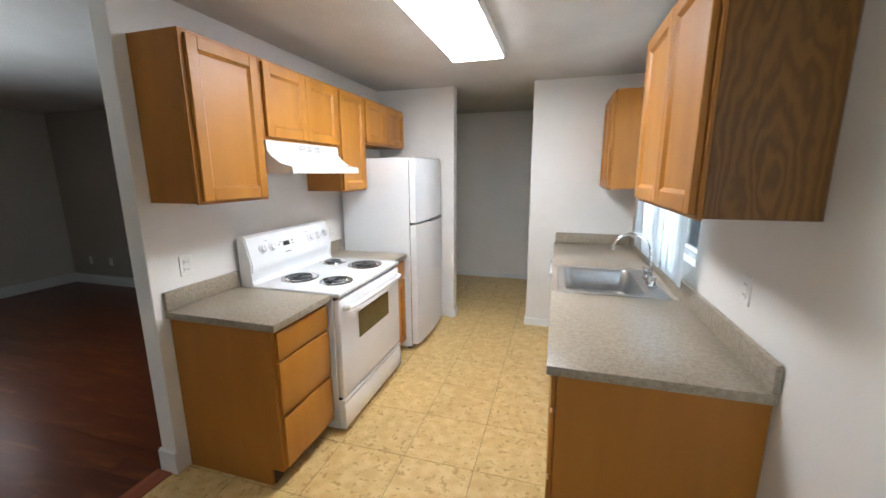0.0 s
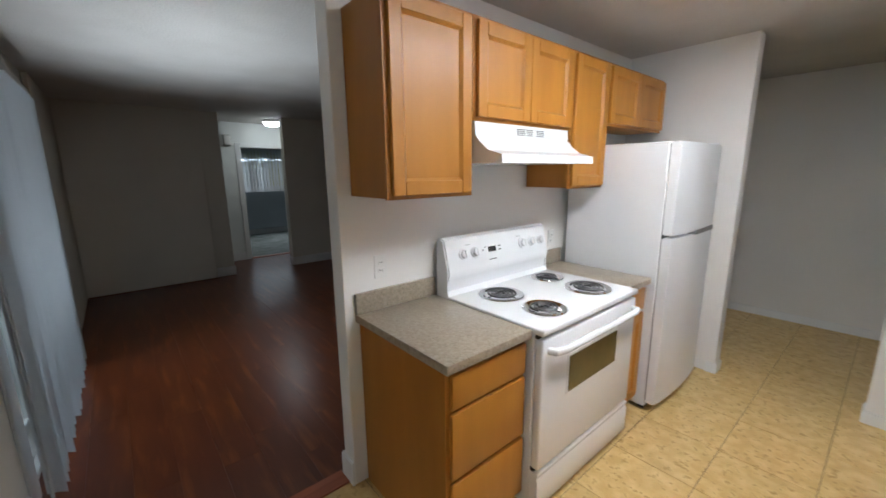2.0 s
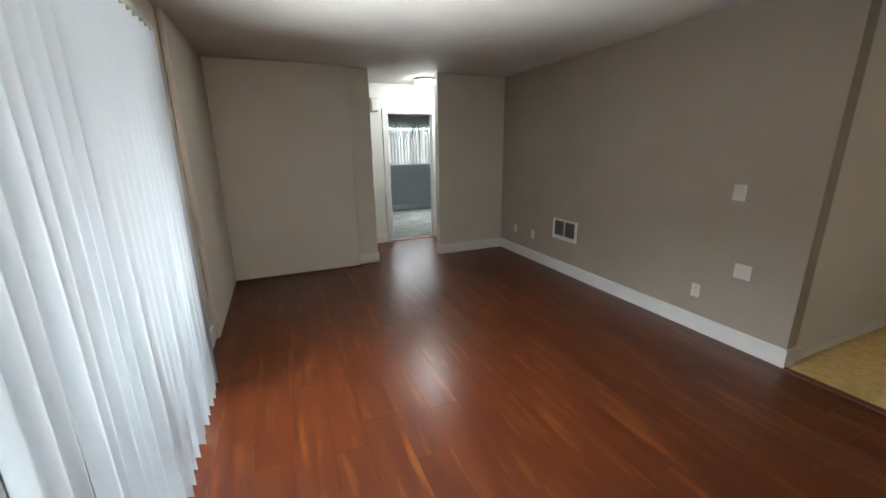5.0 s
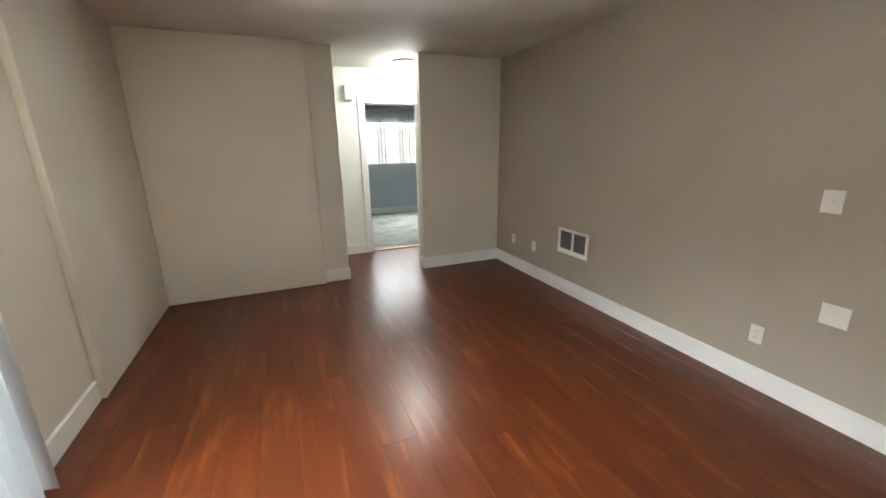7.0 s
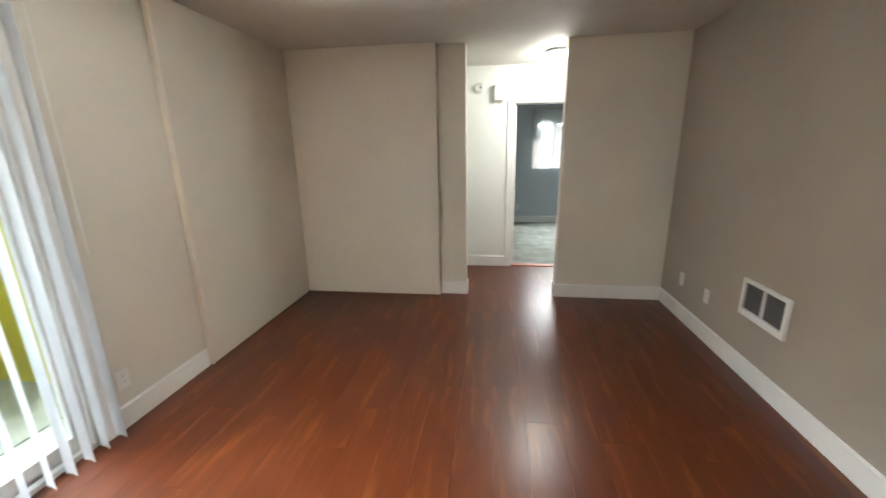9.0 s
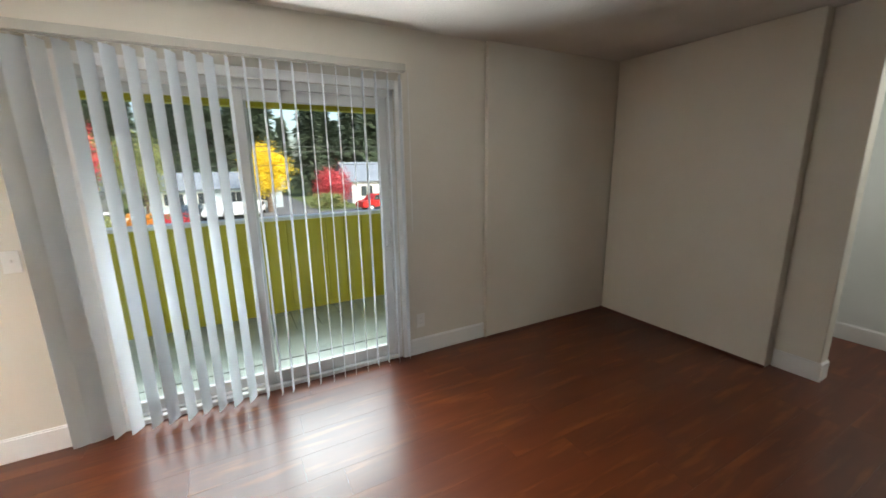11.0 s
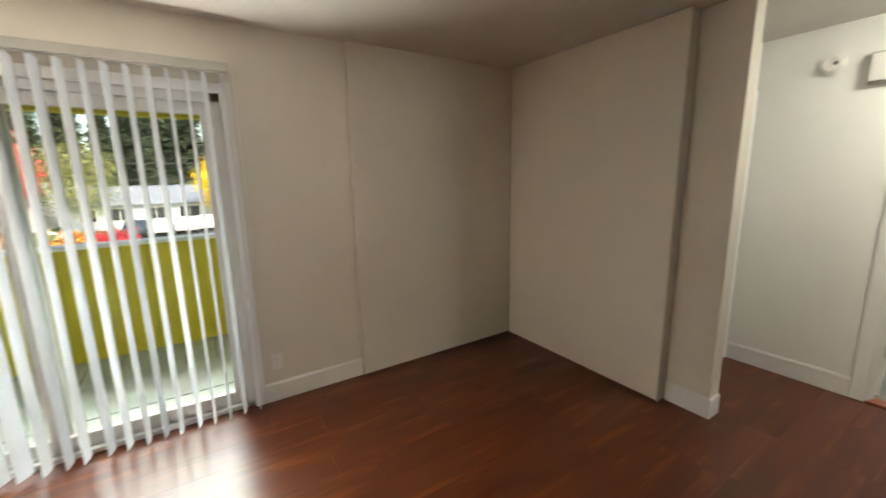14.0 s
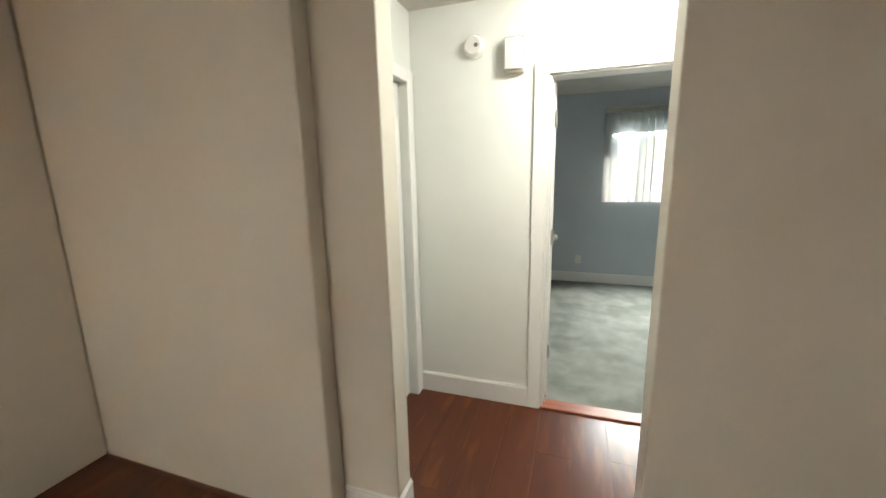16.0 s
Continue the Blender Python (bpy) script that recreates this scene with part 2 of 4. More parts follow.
# ---- mesh tools ----
def add_box(bm, a, b, bevel=0.0, seg=1):
    x0, x1 = sorted((a[0], b[0]))
    y0, y1 = sorted((a[1], b[1]))
    z0, z1 = sorted((a[2], b[2]))
    vs = [bm.verts.new(p) for p in ((x0, y0, z0), (x1, y0, z0), (x1, y1, z0), (x0, y1, z0), (x0, y0, z1), (x1, y0, z1), (x1, y1, z1), (x0, y1, z1))]
    fs = [bm.faces.new([vs[i] for i in q]) for q in ((3, 2, 1, 0), (4, 5, 6, 7), (0, 1, 5, 4), (1, 2, 6, 5), (2, 3, 7, 6), (3, 0, 4, 7))]
    if bevel:
        es = {e for f in fs for e in f.edges}
        bmesh.ops.bevel(bm, geom=list(es), offset=bevel, segments=seg, affect="EDGES", profile=0.5)


def add_cyl(bm, a, b, r0, r1=None, n=20, caps=True):
    a, b = Vector(a), Vector(b)
    m = Matrix.Translation((a + b) / 2) @ (b - a).to_track_quat("Z", "Y").to_matrix().to_4x4()
    bmesh.ops.create_cone(bm, cap_ends=caps, segments=n, radius1=r0, radius2=r0 if r1 is None else r1, depth=(b - a).length, matrix=m)


def add_tube(bm, pts, r, n=10):
    """A round bar through the points."""
    pts = [Vector(p) for p in pts]
    rings = []
    side = None
    for i, p in enumerate(pts):
        d = (pts[min(i + 1, len(pts) - 1)] - pts[max(i - 1, 0)]).normalized()
        if side is None:
            side = d.orthogonal().normalized()
        side = (side - d * side.dot(d)).normalized()
        up = d.cross(side)
        rings.append([bm.verts.new(p + r * (math.cos(k * math.tau / n) * side + math.sin(k * math.tau / n) * up)) for k in range(n)])
    for r0, r1 in zip(rings, rings[1:]):
        for k in range(n):
            bm.faces.new((r0[k], r0[(k + 1) % n], r1[(k + 1) % n], r1[k]))
    bm.faces.new(rings[0][::-1])
    bm.faces.new(rings[-1])


def add_prism(bm, profile, axis, lo, hi):
    """A closed outline swept along an axis (0 x, 1 y, 2 z)."""
    def at(p, v):
        q = list(p)
        q.insert(axis, v)
        return bm.verts.new(q)
    a, b = [at(p, lo) for p in profile], [at(p, hi) for p in profile]
    n = len(profile)
    for k in range(n):
        bm.faces.new((a[k], a[(k + 1) % n], b[(k + 1) % n], b[k]))
    bm.faces.new(a[::-1])
    bm.faces.new(b)


def finish(name, bm, mat, parent=None, m=None, smooth=False, **tags):
    """Makes the mesh an object; under a parent its places are taken from the parent's base."""
    bmesh.ops.recalc_face_normals(bm, faces=bm.faces)
    me = bpy.data.meshes.new(name)
    if parent is not None and m is None:
        bmesh.ops.translate(bm, verts=bm.verts, vec=-world_at(parent))
    bm.to_mesh(me)
    bm.free()
    me.materials.append(mat)
    if smooth:
        me.shade_smooth()
        me.set_sharp_from_angle(angle=radians(38))
    ob = new(name, me)
    if parent is not None:
        ob.parent = parent
    if m is not None:
        ob.matrix_basis = m
    return tagged(ob, **tags)


def world_at(ob):
    v = Vector((0, 0, 0))
    while ob is not None:
        v += ob.location
        ob = ob.parent
    return v


def thing(name, at, label, category, group="", kind=""):
    ob = new(name)
    ob.location = at
    ob.empty_display_size = 0.1
    return tagged(ob, label, category, group, kind)


def boxes(name, mat, spec, parent=None, bevel=0.0, seg=1, **tags):
    bm = bmesh.new()
    for a, b in spec:
        add_box(bm, a, b, bevel, seg)
    return finish(name, bm, mat, parent, smooth=bevel > 0, **tags)


def structure(name, mat, spec, label, category, bevel=0.0):
    return boxes(name, mat, spec, None, bevel, label=label, category=category, kind="structure")


H = 2.47
SW, FS, FW = 0.205, 0.25, -6.6      # south wall face, padded south face, padded west face
WW = -6.70                          # west wall face
NW = 3.97                           # north wall face
KX, LX = -1.585, -1.69              # partition faces, kitchen and living side
RX = 1.03                           # kitchen right wall face
SY = 4.10                           # kitchen end wall
BY = 5.92                           # far wall of the back hall
DY = -1.5                           # dining end wall
S0, S1, ST = -2.40, -4.30, 2.06     # sliding door opening

# ---- large structure ----
structure("wall_south", M_living, [((-1.66, 0.06, 0), (S0, SW, H)), ((S0, 0.06, ST), (S1, SW, H)), ((S1, 0.06, 0), (-6.82, SW, H))], "off-white painted wall round the sliding door", "wall")
structure("wall_south_padding", M_living, [((-5.085, SW + 0.001, 0.0), (FW, FS, H))], "off-white furred-out wall layer beside the corner", "wall", 0.006)
structure("wall_west", M_living, [((WW, SW, 0), (-6.82, 2.005, H)), ((WW, 2.93, 0), (-6.82, NW, H))], "off-white living room wall beside the hall opening", "wall", 0.004)
structure("wall_west_padding", M_living, [((FW, FS, 0), (WW + 0.001, 1.735, H))], "off-white furred-out wall layer with a shadowed edge", "wall", 0.006)
structure("wall_north", M_beige, [((-2.92, NW, 0), (-6.82, NW + 0.12, H))], "greyish beige painted accent wall", "wall")
structure("wall_partition", M_white, [((KX, 1.44, 0), (LX, SY + 0.12, H))], "white partition wall between kitchen and living room", "wall", 0.004)
structure("wall_kitchen_end", M_white, [((KX, SY, 0), (-0.737, SY + 0.12, H)), ((0.06, SY, 0), (RX, SY + 0.12, H))], "white kitchen end walls beside the passage", "wall", 0.003)
WY0, WY1, WZ0, WZ1 = 2.33, 3.46, 1.12, 2.12
structure("wall_east", M_white, [((RX, DY - 0.15, 0), (RX + 0.15, WY0, H)), ((RX, WY1, 0), (RX + 0.15, BY + 0.15, H)), ((RX, WY0, 0), (RX + 0.15, WY1, WZ0)), ((RX, WY0, WZ1), (RX + 0.15, WY1, H))], "white kitchen wall with a window over the sink", "wall")
structure("wall_back_hall", M_white, [((RX, BY, 0), (-3.1, BY + 0.12, H)), ((-2.94, NW + 0.12, 0), (-3.08, BY, H))], "white wall of the back passage", "wall")
DX0, DX1, DZ0, DZ1 = -0.42, 0.88, 1.05, 2.05
structure("wall_dining", M_white, [((-1.80, DY - 0.15, 0), (DX0, DY, H)), ((DX1, DY - 0.15, 0), (RX, DY, H)), ((DX0, DY - 0.15, 0), (DX1, DY, DZ0)), ((DX0, DY - 0.15, DZ1), (DX1, DY, H)), ((-1.66, DY, 0), (-1.80, 0.06, H))], "white dining corner wall with a window", "wall")
HX = -7.755                          # hall far wall
structure("wall_hall", M_hallp, [((HX, 1.55, 0), (HX - 0.11, 2.51, H)), ((HX, 3.28, 0), (HX - 0.11, 4.4, H)), ((HX, 2.51, 2.05), (HX - 0.11, 3.28, H)), ((-6.822, 1.55, 0), (-6.95, 1.68, H)), ((-7.67, 1.55, 0), (HX, 1.68, H)), ((-6.95, 1.55, 2.06), (-7.67, 1.68, H)), ((-6.822, 4.25, 0), (HX, 4.4, H)), ((-6.822, NW + 0.12, 0), (-6.7, 4.4, H))], "pale hall walls lit by a dome lamp", "wall")
BX = -10.88
structure("wall_bedroom", M_bluep, [((BX, 0.6, 0), (BX - 0.15, 3.10, H)), ((BX, 4.65, 0), (BX - 0.15, 5.6, H)), ((BX, 3.10, 0), (BX - 0.15, 4.65, 1.2)), ((BX, 3.10, 2.17), (BX - 0.15, 4.65, H)), ((BX, 0.48, 0), (HX - 0.112, 0.6, H)), ((BX, 5.6, 0), (HX - 0.112, 5.72, H)), ((HX - 0.112, 0.6, 0), (HX - 0.13, 2.44, H)), ((HX - 0.112, 3.35, 0), (HX - 0.13, 5.6, H)), ((HX - 0.112, 2.44, 2.13), (HX - 0.13, 3.35, H))], "blue-grey bedroom walls with a window", "wall")
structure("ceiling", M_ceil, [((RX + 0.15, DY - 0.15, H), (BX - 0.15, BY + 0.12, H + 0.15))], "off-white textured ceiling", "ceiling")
structure("subfloor", M_joint, [((RX + 0.1, DY - 0.1, -0.12), (-1.66, BY, -0.004)), ((-1.66, SY - 0.13, -0.12), (-2.96, BY, -0.004))], "brown joint bed under the vinyl tiles", "floor")
living_floor = structure("floor", M_shoe, [((-1.66, 0.06, -0.12), (-7.80, NW + 0.02, -0.004)), ((-6.8, NW + 0.02, -0.12), (-7.8, 4.4, -0.004)), ((-6.8, 1.5, -0.12), (-7.8, 1.56, -0.004))], "dark red cherry laminate plank floor", "floor")
structure("carpet", M_carpet, [((-7.83, 0.5, -0.12), (BX, 5.7, 0.006))], "grey-green cut pile bedroom carpet", "carpet")


def baseboard(spec, h=0.14, t=0.013, mat=None, label="white painted baseboard", name="baseboard"):
    """spec: runs of (x0, y0, x1, y1, nx, ny), the wall line and the way it faces."""
    bm = bmesh.new()
    for x0, y0, x1, y1, nx, ny in spec:
        add_box(bm, (x0, y0, 0), (x1 + nx * t, y1 + ny * t, h - 0.012), 0.001)
        add_box(bm, (x0, y0, h - 0.012), (x1 + nx * t * 0.6, y1 + ny * t * 0.6, h), 0.003)
    return finish(name, bm, mat or M_trim, label=label, category="baseboard", kind="structure")


baseboard([(-2.92, NW, WW, NW, 0, -1), (WW, 2.93, WW, NW, 1, 0), (WW, 1.74, WW, 2.005, 1, 0), (WW + 0.013, 2.005, -6.82, 2.005, 0, 1), (WW + 0.013, 2.93, -6.82, 2.93, 0, -1),
           (S1 - 0.07, SW, -5.083, SW, 0, 1), (-1.66, SW, S0 + 0.02, SW, 0, 1), (-2.92, NW - 0.013, -2.92, NW + 0.12, 1, 0)])
baseboard([(HX, 1.682, HX, 2.43, 1, 0), (HX, 3.36, HX, 4.25, 1, 0), (BX, 0.6, BX, 5.6, 1, 0), (HX - 0.13, 3.36, HX - 0.13, 5.6, -1, 0)], 0.14)
baseboard([(LX, 1.44, LX, NW + 0.1, -1, 0), (LX - 0.013, 1.44, KX, 1.44, 0, -1)], 0.14)
baseboard([(-0.737, SY, -0.80, SY, 0, -1), (-0.737, SY - 0.01, -0.737, SY + 0.12, 1, 0), (0.06, SY, 0.30, SY, 0, -1), (0.06, SY - 0.01, 0.06, SY + 0.12, -1, 0), (RX, BY, -2.94, BY, 0, -1), (-2.94, SY, -2.94, BY, 1, 0), (-1.66, DY, RX, DY, 0, 1), (-1.66, DY, -1.66, SW, 1, 0), (RX, DY, RX, 1.44, -1, 0)], 0.085)
baseboard([(-5.085, FS, FW, FS, 0, 1), (FW, FS, FW, 1.735, 1, 0)], 0.018, 0.014, M_shoe, "thin dark brown shoe trim along the floor", "trim")
structure("threshold_strip", M_strip, [((-1.62, 0.21, -0.003), (-1.73, 1.43, 0.009))], "cherry transition strip between tile and laminate", "threshold", 0.006)
structure("threshold_passage", M_shoe, [((-1.70, NW - 0.04, -0.003), (-2.91, NW + 0.02, 0.008))], "dark transition strip at the passage", "threshold", 0.005)
structure("threshold_bedroom", M_strip, [((HX + 0.01, 2.51, -0.003), (HX - 0.1, 3.28, 0.014))], "reddish wooden threshold at the bedroom door", "threshold", 0.006)


# ---- doors, windows ----
def casing(bm, y0, y1, top, face, n, w=0.08, t=0.018):
    """Trim round a door in a wall that faces along x."""
    for a, b in (((y0 - w, 0), (y0, top + w)), ((y1, 0), (y1 + w, top + w)), ((y0, top), (y1, top + w))):
        add_box(bm, (face, a[0], a[1]), (face + n * t, b[0], b[1]), 0.004)
        add_box(bm, (face, a[0] + (0 if a[0] > y0 - 0.01 else 0), a[1]), (face + n * (t - 0.006), b[0] - 0.0, b[1]), 0.002)


bm = bmesh.new()
casing(bm, 2.51, 3.28, 2.04, HX, 1)
casing(bm, 2.51, 3.28, 2.04, HX - 0.13, -1)
for a, b in (((HX, 2.508, 0), (HX - 0.13, 2.526, 2.05)), ((HX, 3.262, 0), (HX - 0.13, 3.282, 2.05)), ((HX, 2.51, 2.03), (HX - 0.13, 3.28, 2.052))):
    add_box(bm, a, b, 0.002)
add_box(bm, (HX - 0.05, 2.526, 0), (HX - 0.085, 2.537, 2.03), 0.002)
finish("door_frame_bedroom", bm, M_trim, label="white painted door casing and jamb", category="door frame", kind="structure")

door = thing("door", (HX - 0.135, 2.53, 0.015), "white bedroom door standing open into the room", "door")
swing = pose(0, 0, 0, 0, 0, 5)
bm = bmesh.new()
add_box(bm, (0, -0.0175, 0.0), (-0.74, 0.0175, 2.01), 0.002)
finish("leaf", bm, M_trim, door, swing)
for z in (0.28, 1.05, 1.76):
    bm = bmesh.new()
    add_box(bm, (0.001, 0.006, z), (-0.03, 0.022, z + 0.09), 0.001)
    add_cyl(bm, (0.004, 0.02, z - 0.004), (0.004, 0.02, z + 0.094), 0.006, n=10)
    finish("hinge", bm, M_hinge, door, swing, label="steel butt hinge")
bm = bmesh.new()
add_cyl(bm, (-0.68, 0.0175, 0.98), (-0.68, 0.026, 0.98), 0.026)
add_cyl(bm, (-0.68, 0.026, 0.98), (-0.68, 0.05, 0.98), 0.01)
bmesh.ops.create_uvsphere(bm, u_segments=16, v_segments=10, radius=0.026, matrix=pose(-0.68, 0.062, 0.98))
finish("knob", bm, M_hinge, door, swing, smooth=True, label="satin steel knob")

closet = thing("door", (-7.31, 1.63, 0.0), "white closed hall closet door in its casing", "door")
bm = bmesh.new()
add_box(bm, (-6.97, 1.60, 0.012), (-7.655, 1.635, 2.05), 0.002)
finish("leaf", bm, M_trim, closet)
bm = bmesh.new()
for x0, x1 in ((-6.87, -6.955), (-7.665, -7.745)):
    add_box(bm, (x0, 1.681, 0), (x1, 1.698, 2.13), 0.004)
add_box(bm, (-6.955, 1.681, 2.055), (-7.665, 1.698, 2.13), 0.004)
finish("casing", bm, M_trim, closet)

# sliding patio door
slider = thing("sliding_door", ((S0 + S1) / 2, 0.13, 0.0), "white aluminium sliding patio door with two glass panels", "sliding door")
bm = bmesh.new()
for a, b in (((S0, 0.05, 0), (S0 - 0.045, 0.19, ST)), ((S1, 0.05, 0), (S1 + 0.045, 0.19, ST)), ((S0, 0.05, ST - 0.05), (S1, 0.19, ST)), ((S0, 0.05, 0.0), (S1, 0.19, 0.03))):
    add_box(bm, a, b, 0.003)
add_box(bm, (S0 - 0.12, 0.15, 0.03), (S1 + 0.04, 0.157, 0.045))
finish("frame", bm, M_alu, slider)


def panel(x0, x1, y, z0, z1, stile, name):
    bm = bmesh.new()
    for a, b in (((x0, z0), (x0 - stile, z1)), ((x1 + stile, z0), (x1, z1)), ((x0 - stile, z0), (x1 + stile, z0 + stile * 1.3)), ((x0 - stile, z1 - stile), (x1 + stile, z1))):
        add_box(bm, (a[0], y - 0.017, a[1]), (b[0], y + 0.017, b[1]), 0.004)
    finish(name, bm, M_alu, slider)
    g = boxes("pane", M_glass, [((x0 - stile, y - 0.003, z0 + stile), (x1 + stile, y + 0.003, z1 - stile))], slider, label="clear glass")
    g.visible_shadow = False


panel(S0 - 0.04, -3.36, 0.085, 0.03, ST - 0.05, 0.055, "fixed_panel")
panel(-3.27, S1 + 0.04, 0.14, 0.03, ST - 0.05, 0.07, "sliding_panel")
bm = bmesh.new()
add_box(bm, (-4.205, 0.157, 0.90), (-4.24, 0.166, 1.12), 0.004)
add_tube(bm, [(-4.222, 0.162, 0.93), (-4.222, 0.2, 0.95), (-4.222, 0.2, 1.07), (-4.222, 0.162, 1.09)], 0.009, 8)
finish("handle", bm, M_alu, slider, smooth=True, label="pale metal pull handle")
bm = bmesh.new()
for a, b in (((S1 - 0.002, SW, 0), (S1 - 0.065, SW + 0.016, ST + 0.06)), ((S0 - 0.004, SW, 0), (S0 - 0.165, SW + 0.012, ST + 0.06)), ((S0 - 0.165, SW, ST), (S1 - 0.002, SW + 0.014, ST + 0.06))):
    add_box(bm, a, b, 0.004)
finish("casing", bm, M_trim, slider)


def slat_mesh(width, length, curve=0.006):
    bm = bmesh.new()
    n = 6
    prev = None
    for k in range(n + 1):
        u = k / n - 0.5
        y = curve * (1 - 4 * u * u)
        cur = [bm.verts.new((u * width, y, 0)), bm.verts.new((u * width, y, -length))]
        if prev:
            bm.faces.new((prev[0], cur[0], cur[1], prev[1]))
        prev = cur
    bmesh.ops.solidify(bm, geom=list(bm.faces), thickness=0.0008)
    me = bpy.data.meshes.new("slat")
    bm.to_mesh(me)
    bm.free()
    me.materials.append(M_blind)
    me.shade_smooth()
    return me


def vertical_blind(x0, x1, y, top, length, angles, label, axis="x", n=24, rail=0.05):
    """A rail with hanging slats; angles gives each slat's turn in degrees by its number."""
    mid = (x0 + x1) / 2
    blind = thing("vertical_blind", (mid, y, top) if axis == "x" else (y, mid, top), label, "window blind")
    bm = bmesh.new()
    half = abs(x1 - x0) / 2
    if axis == "x":
        add_box(bm, (mid - half, y - 0.022, top), (mid + half, y + 0.022, top + rail), 0.004)
        add_box(bm, (mid - half + 0.01, y - 0.008, top - 0.006), (mid + half - 0.01, y + 0.008, top + 0.004))
    else:
        add_box(bm, (y - 0.022, mid - half, top), (y + 0.022, mid + half, top + rail), 0.004)
    finish("rail", bm, M_rail, blind)
    me = slat_mesh(0.09, length)
    clip = bmesh.new()
    add_box(clip, (-0.006, -0.004, -0.012), (0.006, 0.004, 0.016), 0.001)
    cme = bpy.data.meshes.new("clip")
    clip.to_mesh(cme)
    clip.free()
    cme.materials.append(M_plate)
    rnd = random.Random(5)
    for k in range(n):
        p = x0 + (x1 - x0) * (k + 0.5) / n - mid
        ang = angles(k / (n - 1)) + rnd.uniform(-4, 4)
        at = (p, 0) if axis == "x" else (0, p)
        for nm, data, dz in (("slat", me, -0.018), ("clip", cme, -0.006)):
            s = new(nm, data)
            s.parent = blind
            s.matrix_basis = pose(at[0], at[1], dz, rnd.uniform(-0.25, 0.25), rnd.uniform(-0.2, 0.2), ang)
    return blind


big_blind = vertical_blind(-2.28, -4.36, 0.285, 2.165, 2.12, lambda f: 77 if f > 0.47 else (14 if f < 0.07 else 58), "white vinyl vertical blind half open across the patio door")
bm = bmesh.new()
add_tube(bm, [(-4.375, 0.30, 2.16), (-4.376, 0.30, 1.6), (-4.375, 0.302, 1.05)], 0.004, 6)
finish("wand", bm, M_plate, big_blind, label="thin control wand")
vertical_blind(2.27, 3.52, 0.955, 2.10, 1.06, lambda f: 88, "white vertical blind over the sink window", "y", 17)
vertical_blind(-0.48, 0.95, DY + 0.07, 2.08, 1.12, lambda f: 60, "white vertical blind on the dining window", "x", 16)
vertical_blind(3.0, 4.75, BX + 0.08, 2.21, 1.08, lambda f: -66, "white vertical blind over the bedroom window", "y", 22)


def window(name, axis, at, lo, hi, z0, z1, label):
    """A sliding sash window set in a wall; at: the middle of the wall."""
    w = thing(name, (at, (lo + hi) / 2, z0) if axis == "y" else ((lo + hi) / 2, at, z0), label, "window", kind="structure")
    def bx(bm, u0, u1, d0, d1, a, b, bev=0.003):
        if axis == "y":
            add_box(bm, (at + d0, u0, a), (at + d1, u1, b), bev)
        else:
            add_box(bm, (u0, at + d0, a), (u1, at + d1, b), bev)
    bm = bmesh.new()
    mid = (lo + hi) / 2
    for u0, u1, a, b in ((lo, lo + 0.04, z0, z1), (hi - 0.04, hi, z0, z1), (lo + 0.04, hi - 0.04, z0, z0 + 0.04), (lo + 0.04, hi - 0.04, z1 - 0.04, z1), (mid - 0.03, mid + 0.03, z0 + 0.04, z1 - 0.04)):
        bx(bm, u0, u1, -0.03, 0.03, a, b)
    finish("frame", bm, M_alu, w)
    bm = bmesh.new()
    bx(bm, lo + 0.04, hi - 0.04, -0.003, 0.003, z0 + 0.04, z1 - 0.04, 0)
    g = finish("pane", bm, M_glass, w)
    g.visible_shadow = False
    return w


window("window_1", "y", RX + 0.09, WY0, WY1, WZ0, WZ1, "white framed window above the sink")
window("window_2", "x", DY - 0.09, DX0, DX1, DZ0, DZ1, "white framed dining window")
window("window_3", "y", BX - 0.09, 3.10, 4.65, 1.2, 2.17, "white framed bedroom window")


# ---- kitchen ----
def door_mesh(w, h, stile=0.057, t=0.02, flat=False):
    """A cabinet front in the x-z plane, facing -y, its lower left corner at the origin."""
    bm = bmesh.new()
    if flat:
        add_box(bm, (0, -t, 0), (w, 0, h), 0.005, 2)
        return bm
    add_box(bm, (0, -t, 0), (stile, 0, h), 0.003)
    add_box(bm, (w - stile, -t, 0), (w, 0, h), 0.003)
    add_box(bm, (stile, -t, 0), (w - stile, 0, stile), 0.003)
    add_box(bm, (stile, -t, h - stile), (w - stile, 0, h), 0.003)
    # sloped inner moulding and sunk panel
    i, d = 0.012, 0.013
    o = [(stile, stile), (w - stile, stile), (w - stile, h - stile), (stile, h - stile)]
    n = [(stile + i, stile + i), (w - stile - i, stile + i), (w - stile - i, h - stile - i), (stile + i, h - stile - i)]
    a = [bm.verts.new((x, -t + 0.003, z)) for x, z in o]
    b = [bm.verts.new((x, -t + d, z)) for x, z in n]
    for k in range(4):
        bm.faces.new((a[k], a[(k + 1) % 4], b[(k + 1) % 4], b[k]))
    bm.faces.new(b)
    return bm


def front(parent, side, y0, y1, z0, z1, x, flat=False, name="door"):
    """Fixes a front on a cabinet; side 1 faces +x, -1 faces -x."""
    bm = door_mesh(y1 - y0, z1 - z0, flat=flat)
    base = world_at(parent)
    m = pose(x - base.x, (y0 if side > 0 else y1) - base.y, z0 - base.z, 0, 0, 90 if side > 0 else -90)
    return finish(name, bm, M_cabdoor, parent, m, smooth=True)


